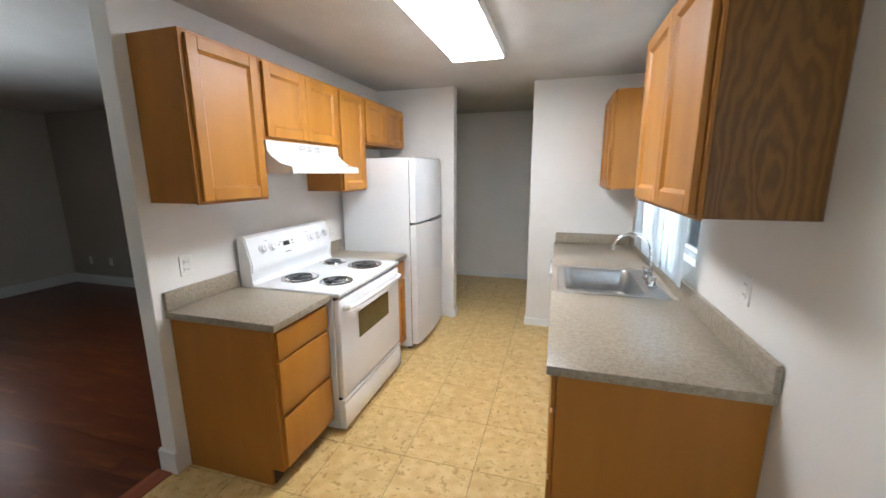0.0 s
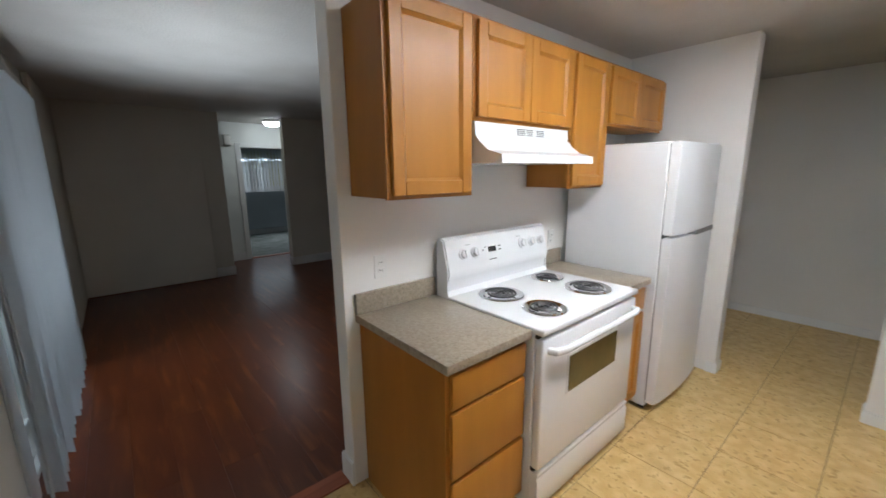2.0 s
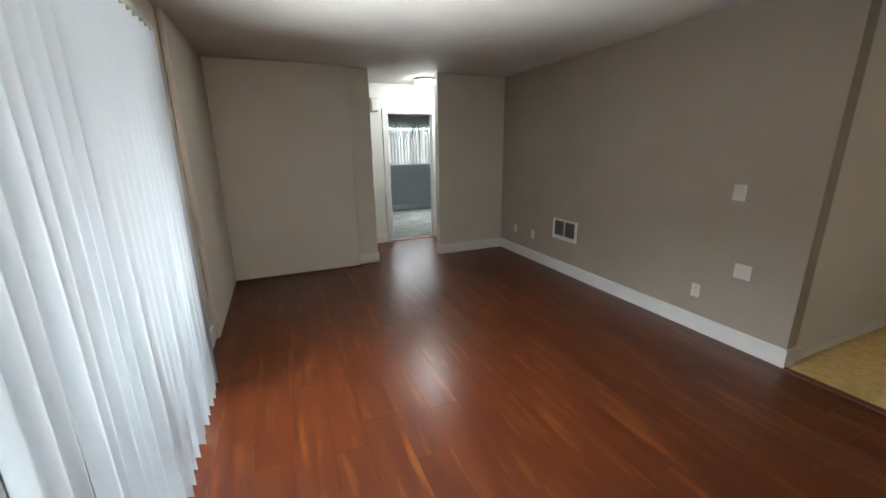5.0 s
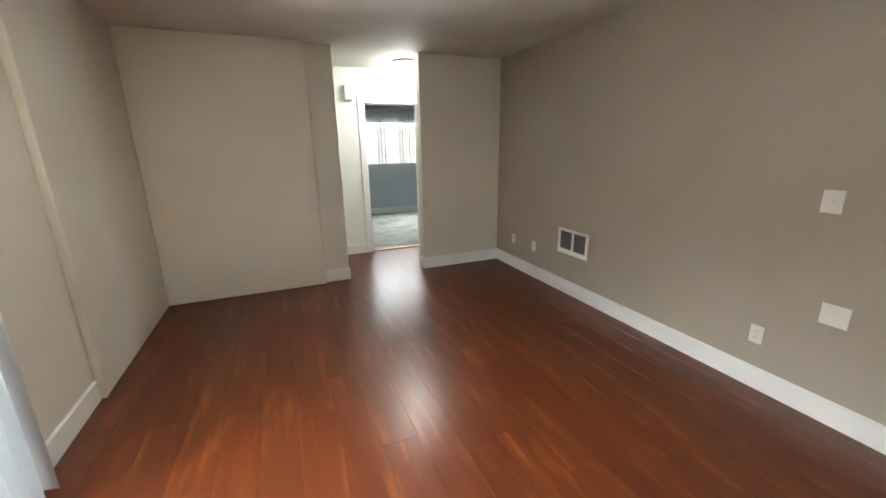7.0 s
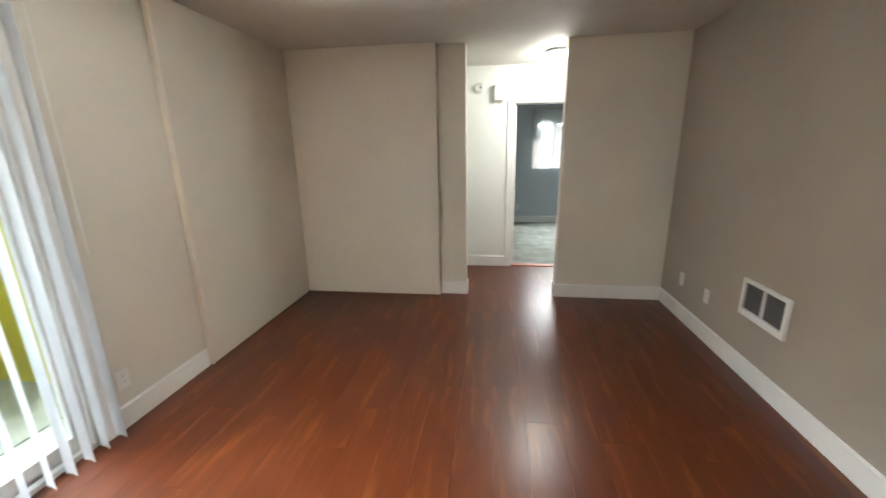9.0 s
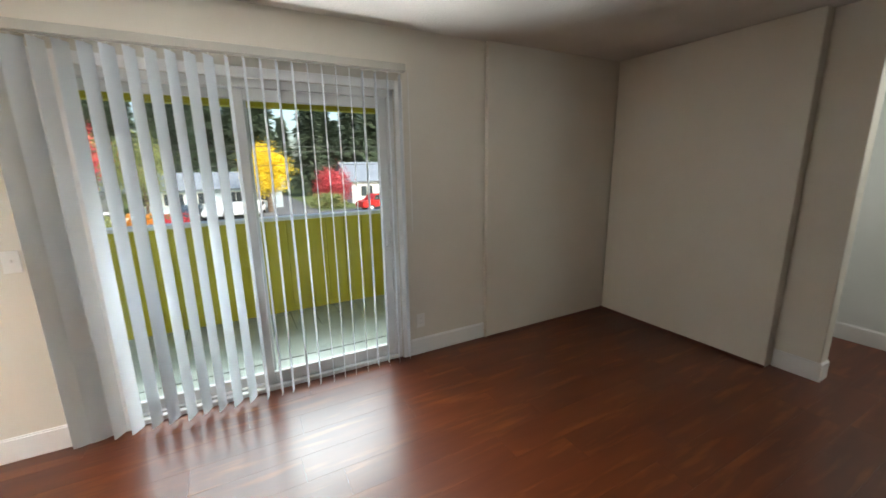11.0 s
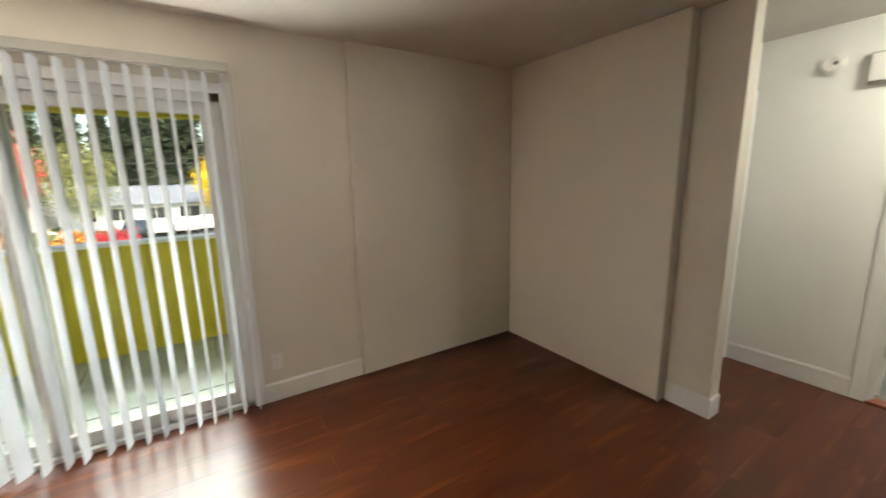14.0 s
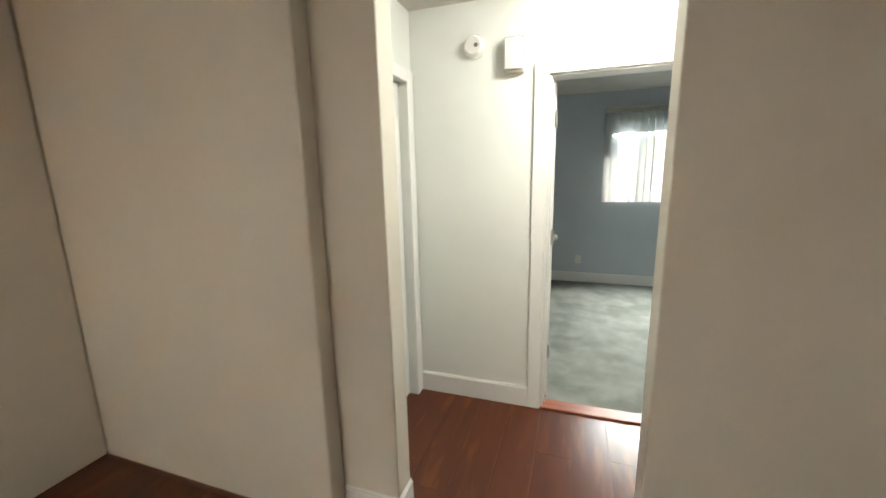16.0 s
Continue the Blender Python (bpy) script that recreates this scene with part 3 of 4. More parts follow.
def wall_cabinet(side, wall, depth, y0, y1, z0, z1, doors, label, skin=None):
    f = wall + side * depth
    cab = thing("wall_cabinet", (wall, (y0 + y1) / 2, z0), label, "cabinet", "kitchen wall cabinets")
    boxes("body", skin or M_cab, [((wall + side * 0.002, y0, z0 + 0.006), (f, y1, z1))], cab, 0.002)
    bm = bmesh.new()
    for a, b in (((y0, z0), (y0 + 0.03, z1)), ((y1 - 0.03, z0), (y1, z1)), ((y0 + 0.03, z0), (y1 - 0.03, z0 + 0.03)), ((y0 + 0.03, z1 - 0.03), (y1 - 0.03, z1))):
        add_box(bm, (f, a[0], a[1]), (f + side * 0.012, b[0], b[1]), 0.001)
    finish("face_frame", bm, M_cab, cab)
    n = doors
    w = (y1 - y0 - 0.036) / n
    for k in range(n):
        front(cab, side, y0 + 0.018 + k * w + 0.0015, y0 + 0.018 + (k + 1) * w - 0.0015, z0 + 0.016, z1 - 0.018, f + side * 0.013)
    return cab


ZB, ZT = 1.466, 2.235
wall_cabinet(1, KX, 0.292, 1.505, 1.965, ZB, ZT, 1, "honey brown maple wall cabinet with one shaker door")
wall_cabinet(1, KX, 0.292, 1.967, 2.755, 1.80, ZT, 2, "honey brown two-door wall cabinet above the range hood")
wall_cabinet(1, KX, 0.292, 2.757, 3.165, ZB, ZT, 1, "narrow honey brown wall cabinet beside the hood")
wall_cabinet(1, KX, 0.292, 3.167, 4.03, 1.855, ZT, 2, "low honey brown two-door cabinet above the fridge")
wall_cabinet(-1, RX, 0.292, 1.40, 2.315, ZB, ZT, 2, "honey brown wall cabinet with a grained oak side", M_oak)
wall_cabinet(-1, RX, 0.292, 3.48, 4.095, ZB, ZT, 2, "honey brown two-door wall cabinet in the corner")


def base_cabinet(side, wall, fx, y0, y1, fronts, label, top=0.876):
    """fronts: (y0, y1, z0, z1, flat) each."""
    cab = thing("base_cabinet", (wall, (y0 + y1) / 2, 0), label, "cabinet", "kitchen base cabinets")
    w0 = wall + side * 0.003
    bm = bmesh.new()
    prof = [(w0, 0.0), (fx - side * 0.075, 0.0), (fx - side * 0.075, 0.10), (fx, 0.10), (fx, top), (w0, top)]
    add_prism(bm, prof, 1, y0, y1)
    finish("body", bm, M_cab, cab)
    boxes("toe_kick", M_dark, [((fx - side * 0.073, y0 + 0.012, 0.002), (fx - side * 0.07, y1 - 0.002, 0.1))], cab)
    for a, b, z0, z1, flat in fronts:
        front(cab, side, a, b, z0, z1, fx + side * 0.0015, flat, "drawer" if flat else "door")
    return cab


FX = -0.955
base_cabinet(1, KX, FX, 1.512, 1.966, [(1.53, 1.955, 0.715, 0.855, True), (1.53, 1.955, 0.415, 0.695, True), (1.53, 1.955, 0.115, 0.395, True)], "honey brown base cabinet with three drawers")
base_cabinet(1, KX, FX, 2.866, 3.165, [(2.88, 3.15, 0.715, 0.855, True), (2.88, 3.15, 0.115, 0.695, False)], "narrow honey brown base cabinet beside the fridge")
RFX = 0.36
base_cabinet(-1, RX, RFX, 1.475, 2.14, [(1.50, 2.12, 0.715, 0.855, True), (1.50, 2.12, 0.415, 0.695, True), (1.50, 2.12, 0.115, 0.395, True)], "honey brown base cabinet with a plain end panel")
sinkcab = base_cabinet(-1, RX, RFX, 2.142, 3.38, [(2.16, 2.75, 0.115, 0.695, False), (2.77, 3.36, 0.115, 0.695, False), (2.16, 3.36, 0.715, 0.855, True)], "honey brown sink base cabinet with two doors", 0.70)
boxes("apron", M_cab, [((RFX, 2.142, 0.701), (RFX + 0.02, 3.38, 0.876)), ((RX - 0.03, 2.142, 0.701), (RX - 0.01, 3.38, 0.876))], sinkcab)

dw = thing("dishwasher", (0.7, 3.73, 0), "white built-in dishwasher under the counter", "dishwasher")
boxes("body", M_enamel, [((RFX + 0.02, 3.40, 0.1), (RX - 0.01, 4.0, 0.87))], dw, 0.004)
boxes("door", M_enamel, [((RFX - 0.03, 3.40, 0.12), (RFX + 0.018, 4.0, 0.73))], dw, 0.01, 2)
boxes("control_panel", M_enamel, [((RFX - 0.045, 3.40, 0.735), (RFX + 0.018, 4.0, 0.868))], dw, 0.012, 2)
boxes("handle", M_enamel, [((RFX - 0.07, 3.45, 0.72), (RFX - 0.04, 3.95, 0.76))], dw, 0.01, 2)


def counter(name, at, slabs, splashes, label):
    c = thing(name, at, label, "countertop")
    bm = bmesh.new()
    for a, b in slabs:
        add_box(bm, (*a, 0.877), (*b, 0.915), 0.004, 2)
    finish("slab", bm, M_counter, c, smooth=True)
    bm = bmesh.new()
    for a, b in splashes:
        add_box(bm, (*a, 0.9155), (*b, 1.017), 0.004, 2)
    finish("backsplash", bm, M_counter, c, smooth=True)
    return c


counter("countertop", (-1.25, 1.74, 0.877), [((KX + 0.002, 1.49), (-0.915, 1.968))], [((KX + 0.002, 1.49), (KX + 0.024, 1.968))], "grey-beige speckled laminate countertop with backsplash")
counter("countertop", (-1.25, 2.97, 0.877), [((KX + 0.002, 2.862), (-0.915, 3.172))], [((KX + 0.002, 2.862), (KX + 0.024, 3.172))], "grey-beige speckled laminate countertop beside the fridge")
SX0, SX1, SY0, SY1 = 0.365, 0.955, 2.39, 3.05
CR = counter("countertop", (0.67, 2.77, 0.877), [((0.318, 1.45), (RX - 0.002, SY0 + 0.02)), ((0.318, SY1 - 0.02), (RX - 0.002, SY - 0.002)), ((0.318, SY0 + 0.02), (SX0 + 0.02, SY1 - 0.02)), ((SX1 - 0.02, SY0 + 0.02), (RX - 0.002, SY1 - 0.02))],
        [((RX - 0.024, 1.45), (RX - 0.002, SY - 0.026)), ((0.33, SY - 0.024), (RX - 0.002, SY - 0.002))], "long grey-beige laminate countertop with a sink cut in")

sink = thing("sink", ((SX0 + SX1) / 2, (SY0 + SY1) / 2, 0.915), "single-bowl stainless steel drop-in sink", "sink")
bm = bmesh.new()


def ring(x0, x1, y0, y1, z, r, n=5):
    out = []
    for cx, cy, a0 in ((x1 - r, y1 - r, 0), (x0 + r, y1 - r, 90), (x0 + r, y0 + r, 180), (x1 - r, y0 + r, 270)):
        for k in range(n + 1):
            a = radians(a0 + 90 * k / n)
            out.append(bm.verts.new((cx + r * math.cos(a), cy + r * math.sin(a), z)))
    return out


loops = [ring(SX0 - 0.012, SX1 + 0.008, SY0 - 0.012, SY1 + 0.012, 0.9158, 0.03), ring(SX0 - 0.008, SX1 + 0.004, SY0 - 0.008, SY1 + 0.008, 0.921, 0.03), ring(SX0 + 0.032, SX1 - 0.115, SY0 + 0.032, SY1 - 0.032, 0.919, 0.06), ring(SX0 + 0.038, SX1 - 0.121, SY0 + 0.038, SY1 - 0.038, 0.905, 0.06), ring(SX0 + 0.05, SX1 - 0.133, SY0 + 0.05, SY1 - 0.05, 0.765, 0.07), ring(SX0 + 0.08, SX1 - 0.16, SY0 + 0.08, SY1 - 0.08, 0.745, 0.05)]
for a, b in zip(loops, loops[1:]):
    for k in range(len(a)):
        bm.faces.new((a[k], a[(k + 1) % len(a)], b[(k + 1) % len(b)], b[k]))
bm.faces.new(loops[-1])
finish("basin", bm, M_steel, sink, smooth=True)
bm = bmesh.new()
add_cyl(bm, (0.6, 2.72, 0.745), (0.6, 2.72, 0.749), 0.045)
add_cyl(bm, (0.6, 2.72, 0.749), (0.6, 2.72, 0.752), 0.03)
finish("drain", bm, M_chrome, sink, label="round chrome drain")

fx, fy = 0.905, 2.70
faucet = thing("faucet", (fx, fy, 0.921), "chrome gooseneck kitchen faucet with two handles", "faucet")
bm = bmesh.new()
add_box(bm, (fx - 0.026, fy - 0.11, 0.9205), (fx + 0.026, fy + 0.11, 0.936), 0.006, 2)
finish("base_plate", bm, M_chrome, faucet, smooth=True)
bm = bmesh.new()
pts = [(fx, fy, 0.93), (fx, fy, 1.02), (fx - 0.003, fy, 1.10)]
for k in range(13):
    a = radians(k * 14)
    pts.append((fx - 0.115 + 0.11 * math.cos(a), fy + 0.01, 1.12 + 0.11 * math.sin(a)))
pts.append((pts[-1][0] - 0.002, fy + 0.01, pts[-1][2] - 0.02))
add_tube(bm, pts, 0.0115, 12)
add_cyl(bm, (fx, fy, 0.93), (fx, fy, 0.975), 0.021, 0.015)
finish("spout", bm, M_chrome, faucet, smooth=True)
for s in (-1, 1):
    bm = bmesh.new()
    add_cyl(bm, (fx, fy + s * 0.085, 0.934), (fx, fy + s * 0.085, 0.958), 0.021, 0.017)
    add_cyl(bm, (fx, fy + s * 0.085, 0.958), (fx, fy + s * 0.085, 0.985), 0.017, 0.023, 10)
    add_tube(bm, [(fx, fy + s * 0.085, 0.978), (fx - 0.01, fy + s * 0.115, 0.988), (fx - 0.012, fy + s * 0.135, 0.99)], 0.006, 8)
    finish("tap_handle", bm, M_chrome, faucet, smooth=True)

# electric range
Y0, Y1 = 1.972, 2.858
XF = -0.88
rng = thing("electric_range", (-1.24, (Y0 + Y1) / 2, 0), "white freestanding electric range with four coil burners", "stove")
boxes("body", M_enamel, [((KX + 0.03, Y0 + 0.003, 0.03), (XF - 0.03, Y1 - 0.003, 0.893)), ((KX + 0.1, Y0 + 0.05, 0.0), (XF - 0.1, Y1 - 0.05, 0.03))], rng, 0.004)
bm = bmesh.new()
add_box(bm, (KX + 0.03, Y0, 0.893), (XF + 0.02, Y1, 0.924), 0.009, 3)
finish("cooktop", bm, M_enamel, rng, smooth=True)
bm = bmesh.new()
bx = KX + 0.02
add_prism(bm, [(bx, 0.90), (bx, 1.205), (bx + 0.012, 1.225), (bx + 0.04, 1.23), (bx + 0.062, 1.218), (bx + 0.105, 1.05), (bx + 0.098, 1.01), (bx + 0.085, 0.99), (bx + 0.085, 0.945), (bx + 0.11, 0.9245), (bx + 0.11, 0.90)], 1, Y0 + 0.002, Y1 - 0.002)
bmesh.ops.bevel(bm, geom=[e for e in bm.edges if abs(e.verts[0].co.y - e.verts[1].co.y) < 1e-5], offset=0.008, segments=2, affect="EDGES")
finish("backguard", bm, M_enamel, rng, smooth=True)
slope = Vector((0.105 - 0.062, 0, 1.05 - 1.218)).normalized()
norm = Vector((-slope.z, 0, slope.x))
PF = Vector((bx + 0.0835, 0, 1.134))


def on_panel(bm, y, up, r, depth, n=24, r2=None):
    p = PF - slope * up + Vector((0, y, 0))
    add_cyl(bm, p - norm * 0.002, p + norm * depth, r, r2, n)


for y in (Y0 + 0.125, Y0 + 0.215, Y1 - 0.255, Y1 - 0.165, Y1 - 0.075):
    bm = bmesh.new()
    on_panel(bm, y, 0.0, 0.036 if y == Y1 - 0.255 else 0.031, 0.008)
    on_panel(bm, y, 0.0, 0.026, 0.026, 24, 0.022)
    p = PF + Vector((0, y, 0)) + norm * 0.028
    add_tube(bm, [p - slope * 0.02, p + slope * 0.02], 0.006, 6)
    finish("knob", bm, M_enamel, rng, smooth=True)
bm = bmesh.new()
for up, yy in ((0.006, 0.355),):
    p = PF + Vector((0, Y0 + yy, 0)) + norm * 0.0015
    m = Matrix.Translation(p) @ Matrix((( norm.x, 0, -slope.x), (0, 1, 0), (norm.z, 0, -slope.z))).to_4x4()
    bmesh.ops.create_cube(bm, size=1, matrix=m @ Matrix.Diagonal((0.003, 0.062, 0.03, 1)))
finish("display", bm, M_black, rng, label="small black clock display")
bm = bmesh.new()
for yy, up, w, h in ((0.355, -0.058, 0.06, 0.006), (0.28, 0.0, 0.012, 0.008), (0.30, 0.016, 0.012, 0.006), (0.42, 0.01, 0.02, 0.008), (0.42, -0.01, 0.02, 0.008), (0.17, 0.046, 0.03, 0.003), (0.60, 0.046, 0.03, 0.003)):
    p = PF + Vector((0, Y0 + yy, 0)) + norm * 0.001 - slope * up
    m = Matrix.Translation(p) @ Matrix(((norm.x, 0, -slope.x), (0, 1, 0), (norm.z, 0, -slope.z))).to_4x4()
    bmesh.ops.create_cube(bm, size=1, matrix=m @ Matrix.Diagonal((0.0016, w, h, 1)))
finish("printed_marks", bm, M_grille, rng, label="small grey printed marks")
for cx, cy, r in ((-1.30, Y0 + 0.235, 0.102), (-1.335, Y1 - 0.185, 0.080), (-1.02, Y0 + 0.23, 0.088), (-1.055, Y1 - 0.20, 0.108)):
    bm = bmesh.new()
    prof = [(r + 0.02, 0.0005), (r + 0.016, 0.007), (r + 0.006, 0.007), (r - 0.012, -0.003), (r * 0.5, -0.006), (0.02, -0.004)]
    rings = [[bm.verts.new((cx + a * math.cos(k * math.tau / 36), cy + a * math.sin(k * math.tau / 36), 0.9265 + z)) for k in range(36)] for a, z in prof]
    for a, b in zip(rings, rings[1:]):
        for k in range(36):
            bm.faces.new((a[k], a[(k + 1) % 36], b[(k + 1) % 36], b[k]))
    finish("drip_bowl", bm, M_chrome, rng, smooth=True, label="shiny chrome drip bowl")
    bm = bmesh.new()
    turns = 3.6 if r > 0.09 else 2.8
    pts = []
    for k in range(int(turns * 28) + 1):
        a = k / 28 * math.tau
        rad = 0.018 + (r - 0.034) * k / (turns * 28)
        pts.append((cx + rad * math.cos(a), cy + rad * math.sin(a), 0.9345))
    add_tube(bm, pts, 0.0062, 7)
    add_tube(bm, [(cx - r, cy, 0.9305), (cx + r, cy, 0.9305)], 0.003, 5)
    add_tube(bm, [(cx, cy - r, 0.9305), (cx, cy + r, 0.9305)], 0.003, 5)
    finish("burner_coil", bm, M_coil, rng, smooth=True, label="dark spiral heating coil")
oven = boxes("oven_door", M_enamel, [((XF - 0.028, Y0 + 0.006, 0.245), (XF + 0.014, Y1 - 0.006, 0.875))], rng, 0.010, 3)
boxes("window_frame", M_enamel, [((XF + 0.012, Y0 + 0.20, 0.545), (XF + 0.0165, Y1 - 0.20, 0.755))], oven, 0.003)
M_ovenglass = surf("oven glass", (0.10, 0.075, 0.02), (0.15, 0.11, 0.035), 3, 0.08)
boxes("window", M_ovenglass, [((XF + 0.014, Y0 + 0.215, 0.56), (XF + 0.0185, Y1 - 0.215, 0.74))], oven, 0.002, label="dark olive oven glass")
bm = bmesh.new()
hp = [(XF + 0.012, Y0 + 0.05, 0.82), (XF + 0.045, Y0 + 0.06, 0.822), (XF + 0.058, Y0 + 0.11, 0.823), (XF + 0.062, (Y0 + Y1) / 2, 0.823), (XF + 0.058, Y1 - 0.11, 0.823), (XF + 0.045, Y1 - 0.06, 0.822), (XF + 0.012, Y1 - 0.05, 0.82)]
add_tube(bm, hp, 0.017, 12)
finish("handle", bm, M_enamel, oven, smooth=True)
# Near-black strips stand for the shade in the gaps round the oven door.
boxes("door_gap", M_dark, [((XF - 0.03, Y0 + 0.008, 0.228), (XF - 0.012, Y1 - 0.008, 0.246)), ((XF - 0.03, Y0 + 0.01, 0.874), (XF - 0.014, Y1 - 0.01, 0.894))], rng)
bm = bmesh.new()
add_prism(bm, [(XF - 0.03, 0.035), (XF + 0.008, 0.035), (XF + 0.014, 0.045), (XF + 0.014, 0.185), (XF + 0.006, 0.20), (XF + 0.014, 0.215), (XF + 0.014, 0.225), (XF + 0.008, 0.23), (XF - 0.03, 0.23)], 1, Y0 + 0.006, Y1 - 0.006)
finish("storage_drawer", bm, M_enamel, rng, smooth=True)

# hood
hood = thing("range_hood", (KX, 2.36, 1.64), "white under-cabinet range hood with vent slots", "range hood")
bm = bmesh.new()
hz = 1.80
add_prism(bm, [(KX + 0.003, hz), (KX + 0.30, hz), (KX + 0.305, hz - 0.06), (KX + 0.33, hz - 0.09), (KX + 0.385, hz - 0.132), (KX + 0.465, hz - 0.152), (KX + 0.47, hz - 0.19), (KX + 0.003, hz - 0.19)], 1, 1.985, 2.74)
finish("shell", bm, M_enamel, hood)
bm = bmesh.new()
for c0 in (2.28, 2.36, 2.44):
    for r in range(5):
        w = 0.066 if c0 != 2.36 else 0.05
        add_box(bm, (KX + 0.2995, c0, hz - 0.018 - r * 0.009), (KX + 0.3045, c0 + w, hz - 0.022 - r * 0.009))
finish("vent_slots", bm, M_slot, hood, label="dark horizontal vent slots")

# refrigerator
F0, F1, FT = 3.19, 3.945, 1.735
fr = thing("refrigerator", (-1.2, (F0 + F1) / 2, 0), "white two-door top-freezer refrigerator", "refrigerator")
boxes("body", M_fridge, [((KX + 0.045, F0, 0.03), (-0.895, F1, FT)), ((KX + 0.1, F0 + 0.05, 0.0), (-0.95, F1 - 0.05, 0.03))], fr, 0.004)


def fridge_door(z0, z1, name, grip_low):
    bm = bmesh.new()
    n = 10
    prof = [(-0.888, F0 + 0.001)]
    for k in range(n + 1):
        u = k / n
        prof.append((-0.835 + 0.022 * (1 - (2 * u - 1) ** 2), F0 + 0.001 + u * (F1 - F0 - 0.002)))
    prof.append((-0.888, F1 - 0.001))
    add_prism(bm, prof, 2, z0, z1)
    bmesh.ops.bevel(bm, geom=[e for e in bm.edges if abs(e.verts[0].co.z - e.verts[1].co.z) < 1e-5], offset=0.006, segments=2, affect="EDGES")
    return finish(name, bm, M_fridge, fr, smooth=True)


fridge_door(0.06, 1.165, "door", False)
fridge_door(1.183, FT - 0.002, "freezer_door", True)
boxes("gasket", M_slot, [((-0.896, F0 + 0.008, 0.07), (-0.886, F1 - 0.008, FT - 0.012))], fr)
bm = bmesh.new()
add_prism(bm, [(-0.85, F0 + 0.30), (-0.806, F0 + 0.32), (-0.806, F0 + 0.50), (-0.815, F0 + 0.70), (-0.85, F0 + 0.72)], 2, 1.16, 1.188)
finish("grip", bm, M_grille, fr, label="grey pocket grip between the doors")
boxes("kick_plate", M_slot, [((-0.94, F0 + 0.01, 0.012), (-0.90, F1 - 0.01, 0.058))], fr)
boxes("hinge_cap", M_fridge, [((-0.90, F1 - 0.07, FT), (-0.84, F1 - 0.02, FT + 0.014))], fr, 0.004)

# lamps
tube = thing("ceiling_light", (-0.272, 2.41, H), "rectangular fluorescent ceiling light with glowing diffuser", "ceiling light")
bm = bmesh.new()
add_box(bm, (-0.452, 1.812, H - 0.07), (-0.092, 3.018, H - 0.058), 0.004)
finish("diffuser", bm, M_tube, tube)
boxes("housing", M_trim, [((-0.460, 1.80, H - 0.06), (-0.084, 3.03, H - 0.001))], tube, 0.004)
LXH, LYH = -7.17, 2.93
dome = thing("dome_light", (LXH, LYH, H), "flush round ceiling light with glowing glass dome", "ceiling light")
bm = bmesh.new()
n = 28
rings = [[bm.verts.new((LXH + r * math.cos(k * math.tau / n), LYH + r * math.sin(k * math.tau / n), H + z)) for k in range(n)] for r, z in ((0.14, -0.03), (0.138, -0.05), (0.12, -0.075), (0.085, -0.095), (0.04, -0.105), (0.008, -0.107))]
for a, b in zip(rings, rings[1:]):
    for k in range(n):
        bm.faces.new((a[k], a[(k + 1) % n], b[(k + 1) % n], b[k]))
bm.faces.new(rings[-1])
finish("glass", bm, M_dome, dome, smooth=True)
bm = bmesh.new()
add_cyl(bm, (LXH, LYH, H - 0.001), (LXH, LYH, H - 0.032), 0.148, 0.152, 32)
finish("base", bm, M_rail, dome, smooth=True, label="pale metal rim")


# ---- wall fittings ----
def plate(at, face, label, kind="outlet", w=0.072, h=0.115):
    """A wall plate centred at a place; face: degrees that the plate's front (-y) is turned."""
    name, cat = ("power_outlet", "outlet") if kind == "outlet" else (("light_switch", "switch") if kind == "switch" else ("blank_plate", "wall plate"))
    p = thing(name, at, label, cat)
    p.rotation_euler = (0, 0, radians(face))
    def put(nm, mat, bm):
        bmesh.ops.recalc_face_normals(bm, faces=bm.faces)
        me = bpy.data.meshes.new(nm)
        bm.to_mesh(me)
        bm.free()
        me.materials.append(mat)
        o = new(nm, me)
        o.parent = p
    bm = bmesh.new()
    add_box(bm, (-w / 2, -0.006, -h / 2), (w / 2, 0, h / 2), 0.003, 2)
    put("cover", M_plate, bm)
    if kind == "outlet":
        bm = bmesh.new()
        for z in (-0.02, 0.02):
            add_box(bm, (-0.016, -0.0085, z - 0.014), (0.016, -0.005, z + 0.014), 0.003)
        put("socket", M_plate, bm)
        bm = bmesh.new()
        for z in (-0.02, 0.02):
            for x in (-0.007, 0.006):
                add_box(bm, (x - 0.001, -0.0092, z - 0.003), (x + 0.001, -0.0084, z + 0.006))
        put("slots", M_slot, bm)
    elif kind == "switch":
        bm = bmesh.new()
        add_box(bm, (-0.005, -0.014, -0.004), (0.005, -0.005, 0.012), 0.001)
        put("toggle", M_plate, bm)
    return p


plate((KX + 0.0005, 1.64, 1.125), 90, "white duplex power outlet above the counter")
plate((KX + 0.0005, 3.06, 1.10), 90, "white duplex power outlet beside the range")
plate((RX - 0.0005, 1.76, 1.17), -90, "white duplex power outlet above the backsplash")
plate((0.20, SY - 0.0005, 1.12), 0, "white light switch on the kitchen end wall", "switch")
plate((-2.20, SW + 0.0005, 1.09), 180, "white light switch beside the patio door", "switch")
plate((-4.46, SW + 0.0005, 0.29), 180, "white power outlet near the patio door")
plate((-3.40, NW - 0.0005, 1.18), 0, "white double light switch on the beige wall", "switch", 0.088, 0.118)
plate((-3.60, NW - 0.0005, 0.345), 0, "white power outlet on the beige wall")
plate((-3.28, NW - 0.0005, 0.60), 0, "white blank cover plate on the beige wall", "blank", 0.118, 0.115)
plate((-6.30, NW - 0.0005, 0.36), 0, "white power outlet near the room corner")
